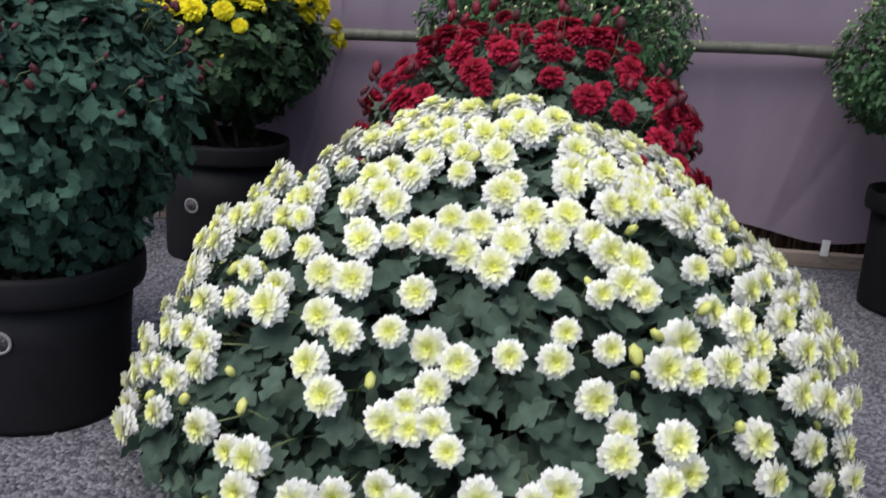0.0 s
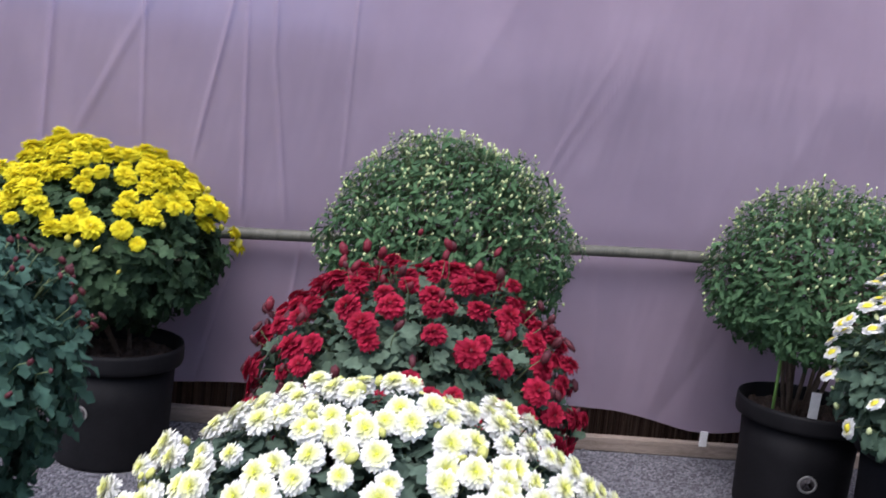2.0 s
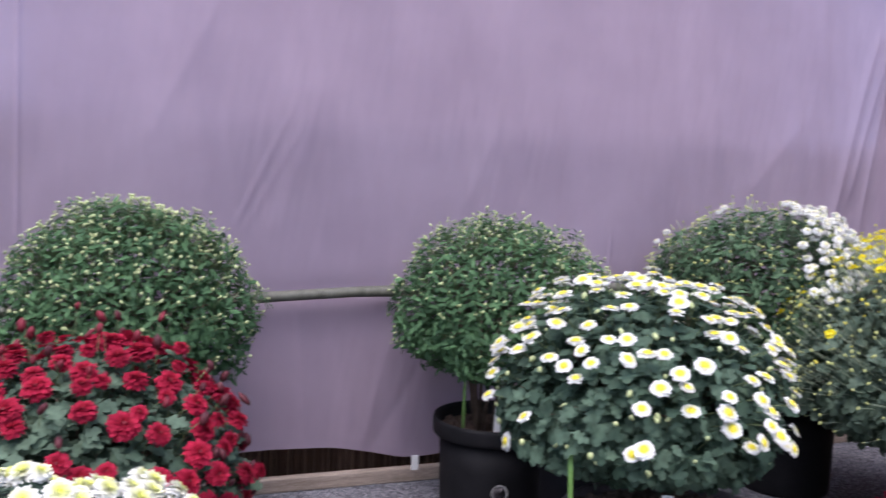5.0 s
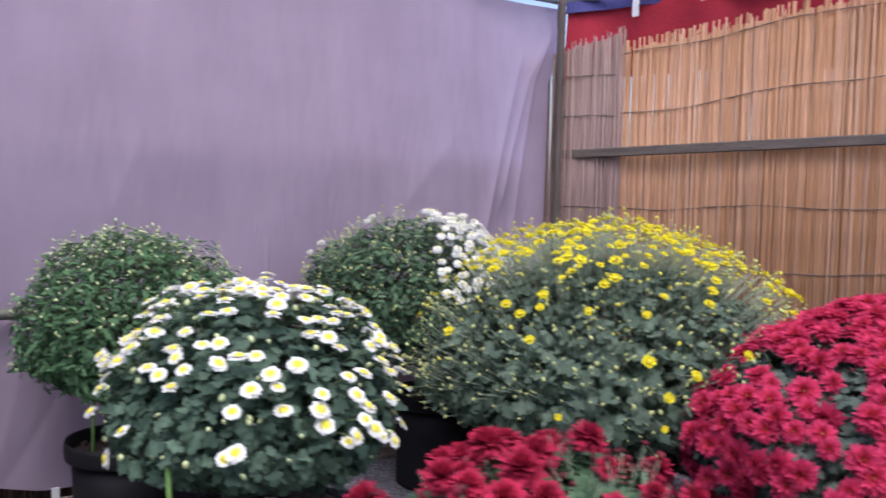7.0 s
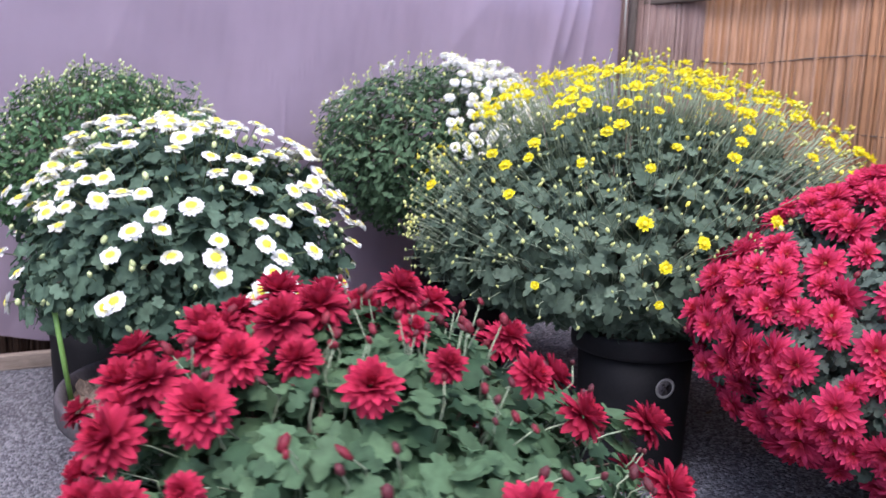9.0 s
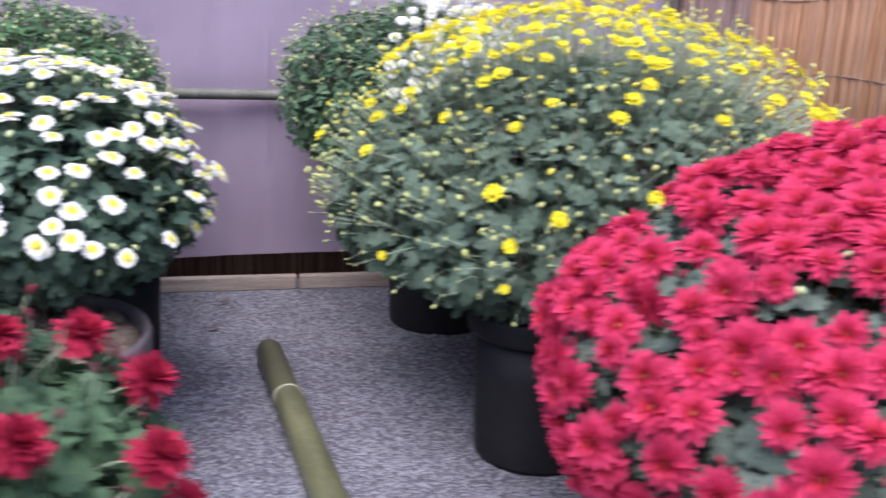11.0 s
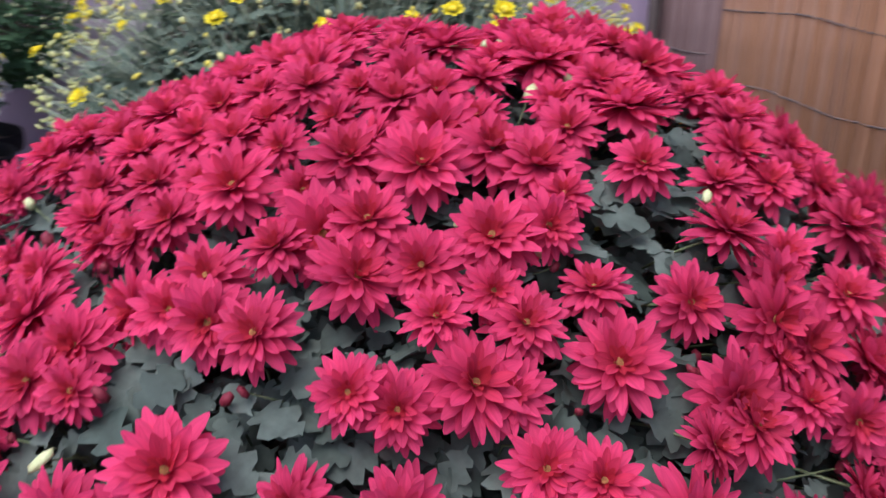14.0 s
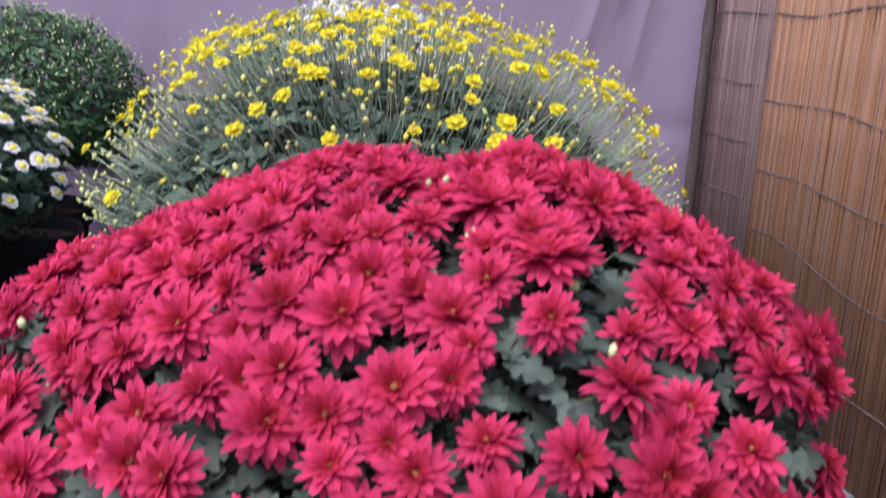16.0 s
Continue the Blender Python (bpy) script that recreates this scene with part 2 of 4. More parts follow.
def part(name, data, parent, label="", at=None, kind=""):
    """A mesh (a bmesh with its material, or mesh data) as one object under a thing."""
    ob = new(name, data)
    ob.parent = parent
    if at is not None:
        ob.matrix_local = at
    return tagged(ob, label, kind=kind)


def from_bm(name, bm, mat, smooth=False):
    me = bpy.data.meshes.new(name)
    bmesh.ops.recalc_face_normals(bm, faces=bm.faces)
    bm.to_mesh(me)
    bm.free()
    me.materials.append(mat)
    if smooth:
        me.polygons.foreach_set("use_smooth", np.ones(len(me.polygons), dtype=bool))
    return me


def box_mesh(name, lo, hi, mat, bevel=0.004):
    bm = bmesh.new()
    bmesh.ops.create_cube(bm, size=1.0)
    for v in bm.verts:
        v.co = Vector([lo[i] if v.co[i] < 0 else hi[i] for i in range(3)])
    if bevel:
        bmesh.ops.bevel(bm, geom=bm.edges[:], offset=bevel, segments=1, affect="EDGES")
    return from_bm(name, bm, mat)


def lathe(name, profile, mat, seg=48, smooth=True, closed=False):
    verts, faces = [], []
    k = len(profile)
    for i in range(seg):
        a = 2 * math.pi * i / seg
        for r, z in profile:
            verts.append((r * math.cos(a), r * math.sin(a), z))
    for i in range(seg):
        j = (i + 1) % seg
        for q in range(k - 1 + (1 if closed else 0)):
            w = (q + 1) % k
            faces.append((i * k + q, j * k + q, j * k + w, i * k + w))
    return mesh_from(name, verts, faces, [mat], smooth=smooth)


def tube_arrays(paths, sides=5):
    """Tubes along lists of (point, radius): vertices and faces."""
    verts, faces = [], []
    for path in paths:
        base = len(verts)
        pts = [Vector(p) for p, _ in path]
        for i, (p, r) in enumerate(path):
            d = (pts[min(i + 1, len(pts) - 1)] - pts[max(i - 1, 0)])
            d = d.normalized() if d.length > 1e-9 else Vector((0, 0, 1))
            u = d.cross(Vector((0.31, 0.95, 0.1)))
            u = u.normalized() if u.length > 1e-6 else Vector((1, 0, 0))
            w = d.cross(u)
            for s in range(sides):
                a = 2 * math.pi * s / sides
                verts.append(tuple(pts[i] + r * (math.cos(a) * u + math.sin(a) * w)))
        for i in range(len(path) - 1):
            for s in range(sides):
                t = (s + 1) % sides
                faces.append((base + i * sides + s, base + i * sides + t, base + (i + 1) * sides + t, base + (i + 1) * sides + s))
        faces.append(tuple(base + s for s in reversed(range(sides))))
        faces.append(tuple(base + (len(path) - 1) * sides + s for s in range(sides)))
    return verts, faces


def tubes(name, paths, mat, sides=5, smooth=True):
    v, f = tube_arrays(paths, sides)
    return mesh_from(name, v, f, [mat], smooth=smooth)


# ---- blooms ----
def petal(length, width, cup, lift, tip, rows=5):
    """One petal along +x: rows of three points; cup folds the sides up, lift curls the tip, tip sharpens it."""
    out = []
    for i in range(rows + 1):
        s = i / rows
        if 0.25 < tip < 0.75:
            w = width * min(1.0, 0.36 + 1.3 * s) * (1.0 if s < 0.65 else 1 - 0.68 * ((s - 0.65) / 0.35) ** 1.8)
        elif tip > 0.5:
            w = width * (math.sin(math.pi * (0.12 + 0.80 * s) ** 1.35) * 0.95 + 0.22 * (1 - s))
        else:
            w = width * (0.42 + 0.58 * min(1, s * 1.5)) * (1 if s < 0.7 else math.sqrt(max(0.12, 1 - ((s - 0.6) / 0.42) ** 2)))
        x, z = length * s, lift * length * s * s
        out.append(((x, -w / 2, z + cup * w), (x + (0.04 * length if i == rows else 0), 0, z), (x, w / 2, z + cup * w), s))
    return out


def bloom_mesh(name, rings, petal_material, disc_r, disc_mat, seed, disc_h=0.3, loose=1.0):
    """rings: (petals, length, width, pitch in degrees, start radius, height, cup, lift, tip), outermost first."""
    rnd = random.Random(seed)
    verts, faces, along, across, ring, fm = [], [], [], [], [], []
    for k, (count, length, width, pitch, r0, h, cup, lift, tip) in enumerate(rings):
        off = rnd.random() * 6.28
        for i in range(count):
            a = off + 2 * math.pi * (i + rnd.uniform(-0.22, 0.22)) / count
            le = length * (1 + rnd.uniform(-0.14, 0.08) * loose)
            m4 = Matrix.Rotation(a, 4, "Z") @ Matrix.Translation((r0, 0, h)) @ Matrix.Rotation(-radians(pitch + rnd.uniform(-11, 11) * loose), 4, "Y") @ Matrix.Rotation(radians(rnd.uniform(-20, 20)), 4, "X")
            base = len(verts)
            pr = petal(le, width * rnd.uniform(0.85, 1.12), cup, lift + rnd.uniform(-0.15, 0.15), tip)
            for lft, mid, rgt, s in pr:
                for c, p in enumerate((lft, mid, rgt)):
                    verts.append(tuple(m4 @ Vector(p)))
                    along.append(s)
                    across.append(c - 1.0)
                    ring.append(1 - k / max(1, len(rings) - 1) if len(rings) > 1 else 1.0)
            for q in range(len(pr) - 1):
                o = base + 3 * q
                faces += [(o, o + 1, o + 4, o + 3), (o + 1, o + 2, o + 5, o + 4)]
                fm += [0, 0]
    if disc_r:
        base, seg = len(verts), 10
        verts.append((0, 0, rings[-1][5] + disc_r * disc_h + 0.001))
        for q, (rr, zz) in enumerate(((0.6, 0.75), (1.0, 0.0))):
            for i in range(seg):
                a = 2 * math.pi * i / seg
                verts.append((disc_r * rr * math.cos(a), disc_r * rr * math.sin(a), rings[-1][5] + disc_r * disc_h * zz + 0.001))
        for i in range(seg):
            j = (i + 1) % seg
            faces += [(base, base + 1 + i, base + 1 + j), (base + 1 + i, base + 1 + seg + i, base + 1 + seg + j, base + 1 + j)]
            fm += [1, 1]
        along += [0.0] * (1 + 2 * seg)
        across += [0.0] * (1 + 2 * seg)
        ring += [0.0] * (1 + 2 * seg)
    return mesh_from(name, verts, faces, [petal_material, disc_mat], fm, {"along": along, "across": across, "ring": ring}, smooth=True)


def pompon(seed, d, mat, disc):
    """A ruffled cushion of many short round-tipped petals."""
    r = d / 2
    return bloom_mesh("bloom", [
        (20, r * 0.76, r * 0.36, -34, r * 0.20, r * 0.02, 0.10, -0.10, 0), (22, r * 0.82, r * 0.36, -14, r * 0.18, r * 0.12, 0.10, -0.06, 0), (20, r * 0.76, r * 0.35, 0, r * 0.17, r * 0.20, 0.14, 0.0, 0),
        (18, r * 0.62, r * 0.30, 12, r * 0.15, r * 0.26, 0.16, 0.03, 0), (15, r * 0.45, r * 0.24, 26, r * 0.12, r * 0.29, 0.2, 0.05, 0),
        (11, r * 0.30, r * 0.18, 45, r * 0.07, r * 0.30, 0.2, 0.0, 0)], mat, r * 0.12, disc, seed)


def daisy(seed, d, mat, disc):
    """A flat bloom of broad overlapping petals round a raised eye."""
    r = d / 2
    return bloom_mesh("bloom", [(15, r * 0.72, r * 0.50, -4, r * 0.28, 0.0, 0.05, -0.04, 0), (14, r * 0.66, r * 0.46, 4, r * 0.28, r * 0.05, 0.06, 0.0, 0), (11, r * 0.46, r * 0.36, 14, r * 0.26, r * 0.09, 0.08, 0.02, 0)], mat, r * 0.45, disc, seed, 0.5, loose=0.8)


def star(seed, d, mat, disc):
    """A loose double bloom with broad, bluntly pointed petals."""
    r = d / 2
    return bloom_mesh("bloom", [
        (17, r * 0.98, r * 0.30, -16, r * 0.08, 0.0, 0.13, -0.06, 0.5), (18, r * 0.96, r * 0.30, 0, r * 0.08, r * 0.05, 0.15, 0.0, 0.5),
        (16, r * 0.84, r * 0.28, 17, r * 0.08, r * 0.09, 0.18, 0.05, 0.5), (12, r * 0.62, r * 0.23, 36, r * 0.07, r * 0.12, 0.22, 0.08, 0.5),
        (8, r * 0.36, r * 0.17, 55, r * 0.06, r * 0.13, 0.28, 0.1, 0.5)], mat, r * 0.11, disc, seed, loose=1.4)


def ruffle(seed, d, mat, disc):
    """A full rounded bloom: many blunt petals that stand up towards the middle."""
    r = d / 2
    return bloom_mesh("bloom", [
        (17, r * 0.88, r * 0.34, -24, r * 0.10, 0.0, 0.16, -0.10, 0.5), (18, r * 0.90, r * 0.34, -4, r * 0.10, r * 0.08, 0.18, -0.05, 0.5),
        (17, r * 0.82, r * 0.33, 16, r * 0.10, r * 0.16, 0.20, 0.06, 0.5), (15, r * 0.70, r * 0.30, 36, r * 0.09, r * 0.22, 0.24, 0.12, 0.5),
        (12, r * 0.54, r * 0.26, 56, r * 0.07, r * 0.26, 0.28, 0.18, 0.5), (7, r * 0.38, r * 0.2, 74, r * 0.04, r * 0.28, 0.3, 0.2, 0.5)], mat, r * 0.08, disc, seed, loose=1.3)


def button(seed, d, mat, disc):
    r = d / 2
    return bloom_mesh("bloom", [(13, r * 0.75, r * 0.42, 10, r * 0.22, 0.0, 0.2, 0.1, 0), (10, r * 0.55, r * 0.36, 40, r * 0.16, r * 0.14, 0.3, 0.1, 0)], mat, r * 0.34, disc, seed, 0.8)


def joined(name, items):
    """Several placed copies of meshes with one set of materials, as one mesh."""
    bm = bmesh.new()
    for me, at in items:
        tmp = me.copy()
        tmp.transform(at)
        bm.from_mesh(tmp)
        bpy.data.meshes.remove(tmp)
    out = bpy.data.meshes.new(name)
    bm.to_mesh(out)
    bm.free()
    for mt in items[0][0].materials:
        out.materials.append(mt)
    return out


# ---- crowns ----
class Dome:
    """An uneven rounded crown: centre, equator height, radius, rise above and drop below the equator."""

    def __init__(self, x, y, z, radius, rise, drop, seed, rough=0.06, lean=(0.0, 0.0), peak=1.0):
        self.c, self.z, self.r, self.rise, self.drop = Vector((x, y, 0)), z, radius, rise, drop
        self.seed, self.rough, self.lean, self.peak = seed, rough, lean, peak

    def point(self, az, el, depth=1.0):
        s = math.sin(el)
        r = self.r * (max(0.0, math.cos(el)) ** self.peak if s > 0 else math.cos(el))
        d = Vector((math.cos(az) * math.cos(el), math.sin(az) * math.cos(el), s))
        wob = 1 + self.rough * noise.noise(d * 2.6 + Vector((self.seed * 3.1, 0, 0))) * 2 + self.rough * 0.6 * noise.noise(d * 7 + Vector((0, self.seed * 1.7, 0)))
        k = depth * wob
        h = self.rise if s > 0 else self.drop
        z = h * s * k
        up = max(0.0, z)
        return Vector((self.c.x + r * math.cos(az) * k + self.lean[0] * up, self.c.y + r * math.sin(az) * k + self.lean[1] * up, self.z + z))

    def normal(self, az, el):
        h = self.rise if el > 0 else self.drop
        return Vector((math.cos(az) * math.cos(el) / self.r, math.sin(az) * math.cos(el) / self.r, math.sin(el) / h)).normalized()

    def sample(self, rnd, lo=-1.2, hi=1.5708):
        """A direction spread evenly over the crown between two elevations."""
        return rnd.uniform(0, 2 * math.pi), math.asin(rnd.uniform(math.sin(lo), math.sin(hi)))


def spread(dome, rnd, count, gap, lo, hi, keep=None, tries=40):
    out, pts = [], []
    for _ in range(count * tries):
        if len(out) >= count:
            break
        az, el = dome.sample(rnd, lo, hi)
        if keep and rnd.random() > keep(az, el):
            continue
        p = dome.point(az, el)
        if all((p - q).length > gap for q in pts):
            out.append((az, el))
            pts.append(p)
    return out


LEAF_OUT = ((0.0, 0.02), (0.16, 0.05), (0.26, 0.25), (0.38, 0.30), (0.44, 0.17), (0.58, 0.38), (0.70, 0.30), (0.74, 0.16), (0.88, 0.20), (1.0, 0.04))


def leaf_template(line):
    k = len(line)
    v = [(x, 0.0, 0.0) for x, _ in line] + [(x, y, 1.0) for x, y in line] + [(x, -y, 1.0) for x, y in line]
    f = []
    for i in range(k - 1):
        f += [(i, i + 1, k + i + 1, k + i), (i + 1, i, 2 * k + i, 2 * k + i + 1)]
    return np.array(v), np.array(f)


LEAF_V, LEAF_F = leaf_template(LEAF_OUT)
SMALL_V, SMALL_F = leaf_template(((0.0, 0.02), (0.22, 0.14), (0.42, 0.32), (0.52, 0.18), (0.72, 0.30), (1.0, 0.03)))


def leaves_mesh(dome, count, size, mat, seed, lo=-1.2, inner=0.62, droop=0.5, narrow=1.0, reach=1.0, sink=0.0):
    rnd = random.Random(seed)
    tv, tf = (SMALL_V, SMALL_F) if size < 0.048 else (LEAF_V, LEAF_F)
    k = len(tv)
    verts = np.empty((count * k, 3))
    for i in range(count):
        az, el = dome.sample(rnd, lo)
        p = dome.point(az, el, (reach - sink * max(0.0, math.sin(el))) * (1 - (1 - inner) * rnd.random() ** 1.6))
        out = dome.normal(az, el)
        nrm = (out * 0.75 + Vector((0, 0, 0.55)) + Vector([rnd.gauss(0, 0.33) for _ in range(3)])).normalized()
        d = out * rnd.uniform(0.2, 0.9) + Vector([rnd.gauss(0, 0.7) for _ in range(3)]) + Vector((0, 0, -droop * rnd.random()))
        d = (d - nrm * d.dot(nrm))
        d = d.normalized() if d.length > 1e-6 else nrm.orthogonal().normalized()
        w = nrm.cross(d)
        s = size * rnd.uniform(0.55, 1.25)
        fold, bend = rnd.uniform(0.02, 0.28), rnd.uniform(-0.1, 0.45)
        x, y = tv[:, 0], tv[:, 1] * narrow
        z = fold * np.abs(y) - bend * x * x + 0.05 * np.sin(9 * x + i) * tv[:, 2]
        verts[i * k:(i + 1) * k] = np.array(p) + s * ((x - 0.35)[:, None] * np.array(d) + y[:, None] * np.array(w) + z[:, None] * np.array(nrm))
    faces = (tf[None] + (np.arange(count) * k)[:, None, None]).reshape(-1, 4)
    me = bpy.data.meshes.new("foliage")
    me.vertices.add(len(verts))
    me.vertices.foreach_set("co", verts.ravel())
    me.loops.add(faces.size)
    me.loops.foreach_set("vertex_index", faces.ravel().astype(np.int32))
    me.polygons.add(len(faces))
    me.polygons.foreach_set("loop_start", np.arange(0, faces.size, 4, dtype=np.int32))
    me.polygons.foreach_set("use_smooth", np.ones(len(faces), dtype=bool))
    me.update(calc_edges=True)
    me.materials.append(mat)
    return me


def buds_mesh(items, mat, seed, tall=1.3):
    """Small buds that lean a little: (place, radius)."""
    rnd = random.Random(seed)
    ico = bmesh.new()
    bmesh.ops.create_icosphere(ico, subdivisions=1, radius=1.0)
    bv = np.array([v.co[:] for v in ico.verts])
    bf = np.array([[v.index for v in f.verts] for f in ico.faces])
    ico.free()
    solids = []
    for p, r in items:
        shape = r * bv * np.array((1, 1, tall))
        shape[:, 0] += shape[:, 2] * rnd.gauss(0, 0.35)
        shape[:, 1] += shape[:, 2] * rnd.gauss(0, 0.35)
        solids.append(np.array(p) + shape)
    verts = np.concatenate(solids)
    faces = (bf[None] + (np.arange(len(items)) * len(bv))[:, None, None]).reshape(-1, 3)
    return mesh_from("buds", verts, faces.tolist(), [mat], smooth=True)


def facing(p, way, spin, size=1.0):
    q = Vector((0, 0, 1)).rotation_difference(way)
    return Matrix.LocRotScale(p, q @ Euler((0, 0, spin)).to_quaternion(), (size,) * 3)


def plant(label, dome, foot, leaf, leaf_count, leaf_size, meshes=(), spots=(), bloom_label="", up=0.5, stick=0.015,
          buds=(), bud_mat=None, stem_mat="stem", trunks=7, foot_r=0.05, seed=1, leaf_lo=-1.2, narrow=1.0, shoots=90, size_var=0.15, inner=0.62, reach=1.0, stalk_from=0.72, lean=0.0, splay=0.0, droop=0.5, low_bud=None, sink=0.0, tilt=0.16, bud_tall=1.3):
    """A potted chrysanthemum: stems from the foot, leaves, separate blooms and small buds."""
    rnd = random.Random(seed)
    base = Vector(foot)
    thing = tagged(new("chrysanthemum_plant"), label, "flowering plant", "potted chrysanthemums")
    thing.matrix_world = Matrix.Translation(base)
    back = Matrix.Translation(-base)
    # woody stems that fork towards the crown
    paths, mids = [], []
    for i in range(trunks):
        a = 2 * math.pi * (i + rnd.random() * 0.5) / trunks
        p0 = base + Vector((foot_r * math.cos(a) * rnd.uniform(0.2, 1), foot_r * math.sin(a) * rnd.uniform(0.2, 1), -0.02))
        mid = dome.point(a, rnd.uniform(-0.5, 0.3), 0.4)
        bend = p0.lerp(mid, 0.5) + Vector((0, 0, 0.04))
        paths.append([(p0, 0.007), (bend, 0.006), (mid, 0.004)])
        mids.append(mid)
    for i in range(shoots):
        az, el = dome.sample(rnd, -0.7)
        tip = dome.point(az, el, 0.9)
        m0 = min(mids, key=lambda q: (q - tip).length)
        paths.append([(m0, 0.0032), (m0.lerp(tip, 0.55) + Vector((0, 0, 0.015)), 0.0024), (tip, 0.0016)])
    for path in paths[:trunks]:
        part("stem", tubes("stem", [[(q - base, r) for q, r in path]], M["bark"], 6), thing, "woody brown stem")
    v, f = tube_arrays(paths[trunks:], 5)
    part("twig_mass", mesh_from("twig_mass", [Vector(q) - base for q in v], f, [M["bark"]], smooth=True), thing, kind="stuff")
    lm = leaves_mesh(dome, leaf_count, leaf_size, LEAF[leaf], seed + 7, leaf_lo, inner, droop, narrow, reach, sink)
    lm.transform(back)
    part("foliage", lm, thing, "lobed green leaves", kind="stuff")
    thin, rest = [], []
    for i, (az, el, lift) in enumerate(spots):
        p = dome.point(az, el)
        out = dome.normal(az, el)
        side = Vector((math.cos(az), math.sin(az), 0)) * splay * math.cos(el)
        way = (out * (1 - up) + Vector((0, -lean, up)) + side + Vector([rnd.gauss(0, tilt) for _ in range(3)])).normalized()
        q = p + way * (stick + lift)
        root = dome.point(az, el, stalk_from)
        thin.append([(root, 0.0018), (root.lerp(q, 0.6) + Vector((0, 0, 0.006)), 0.0015), (q, 0.0014)])
        me, at = rnd.choice(meshes), back @ facing(q, way, rnd.uniform(0, 6.28), 1 + rnd.uniform(-size_var, size_var))
        if i < 300:
            part("bloom", me, thing, at=at)
        else:
            rest.append((me, at))
    if rest:
        part("bloom_mass", joined("bloom_mass", rest), thing, kind="stuff")
    small, low = [], []
    for az, el, lift, r in buds:
        p = dome.point(az, el)
        way = (dome.normal(az, el) * 0.8 + Vector((0, 0, 0.5))).normalized()
        q = p + way * lift * (0.45 + 0.55 * max(0.0, math.sin(el)))
        root = dome.point(az + rnd.uniform(-0.12, 0.12), el - 0.12, min(0.92, stalk_from + 0.2 * (1 - max(0.0, math.sin(el)))))
        thin.append([(root, 0.0014), (root.lerp(q, 0.55) + Vector((rnd.gauss(0, 0.008), rnd.gauss(0, 0.008), 0.01)), 0.0012), (q, 0.0009)])
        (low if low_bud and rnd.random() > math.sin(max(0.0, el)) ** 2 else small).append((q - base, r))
    if thin:
        v, f = tube_arrays(thin, 3)
        part("stalk_mass", mesh_from("stalk_mass", [Vector(q) - base for q in v], f, [M[stem_mat]], smooth=True), thing, "thin green stalks", kind="stuff")
    if low:
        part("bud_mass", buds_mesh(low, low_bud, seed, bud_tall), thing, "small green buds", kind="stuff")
    if small:
        part("bud_mass", buds_mesh(small, bud_mat, seed, bud_tall), thing, "small closed buds", kind="stuff")
    return thing


# ---- pots ----
def pot(x, y, radius, height, mat="pot", soil="soil", label="black plastic nursery pot on the gravel", soil_drop=0.045, sticker=None, lump=0.0, seed=0, clod_count=120, clod_size=0.013):
    thing = tagged(new("plant_pot"), label, "plant pot", "plant pots")
    thing.matrix_world = Matrix.Translation((x, y, 0.0))
    r, h = radius, height
    part("body", lathe("body", [(0.0, 0.012), (r * 0.80, 0.004), (r * 0.825, 0.0), (r * 0.838, 0.012), (r * 0.86, h * 0.55), (r * 0.885, h - 0.055), (r * 0.865, h - 0.055), (r * 0.79, 0.03), (0.0, 0.03)], M[mat]), thing)
    part("rim", lathe("rim", [(r * 0.875, h - 0.060), (r * 0.985, h - 0.056), (r, h - 0.045), (r, h - 0.012), (r * 0.985, h), (r * 0.955, h - 0.002), (r * 0.92, h - 0.02), (r * 0.915, h - 0.05)], M[mat], closed=True), thing, "thick rolled rim")
    rnd = random.Random(seed)
    seg, rings = 40, 12
    verts, faces = [(0, 0, h - soil_drop + lump)], []
    for q in range(1, rings + 1):
        for i in range(seg):
            a = 2 * math.pi * i / seg
            rr = r * 0.912 * q / rings
            z = h - soil_drop + lump * (1 - (q / rings) ** 2) + (0.012 * noise.noise(Vector((rr * math.cos(a) * 30, rr * math.sin(a) * 30, seed))) if q < rings else 0)
            verts.append((rr * math.cos(a), rr * math.sin(a), z))
    for i in range(seg):
        faces.append((0, 1 + i, 1 + (i + 1) % seg))
        for q in range(rings - 1):
            o, t = 1 + q * seg, 1 + (q + 1) * seg
            faces.append((o + i, t + i, t + (i + 1) % seg, o + (i + 1) % seg))
    part("soil", mesh_from("soil", verts, faces, [M[soil]], smooth=True), thing, "crumbly potting soil")
    clods = []
    for _ in range(clod_count):
        a, rr = rnd.uniform(0, 6.28), r * 0.86 * math.sqrt(rnd.random())
        clods.append((Vector((rr * math.cos(a), rr * math.sin(a), h - soil_drop + lump * (1 - (rr / (0.912 * r)) ** 2) + 0.002)), rnd.uniform(0.005, clod_size)))
    if clods:
        part("clod_mass", buds_mesh(clods, M[soil], seed), thing, "crumbs of soil", kind="stuff")
    if sticker is not None:
        az, z, sr = sticker
        k = r * (0.838 + 0.049 * z / h)
        at = Matrix.Translation((k * math.cos(az), k * math.sin(az), z)) @ Vector((math.cos(az), math.sin(az), -0.08)).to_track_quat("Z", "Y").to_matrix().to_4x4()
        ring = part("sticker", lathe("sticker", [(sr * 0.74, 0.0), (sr * 0.74, 0.002), (sr, 0.002), (sr, 0.0)], M["sticker"], 24, closed=True), thing, "pale ring-shaped sticker", at=at)
        part("sticker_face", lathe("sticker_face", [(0.0, 0.0005), (0.0, 0.0014), (sr * 0.74, 0.0014), (sr * 0.74, 0.0005)], M["pot_grey"], 24), ring, "grey sticker face")
    return thing


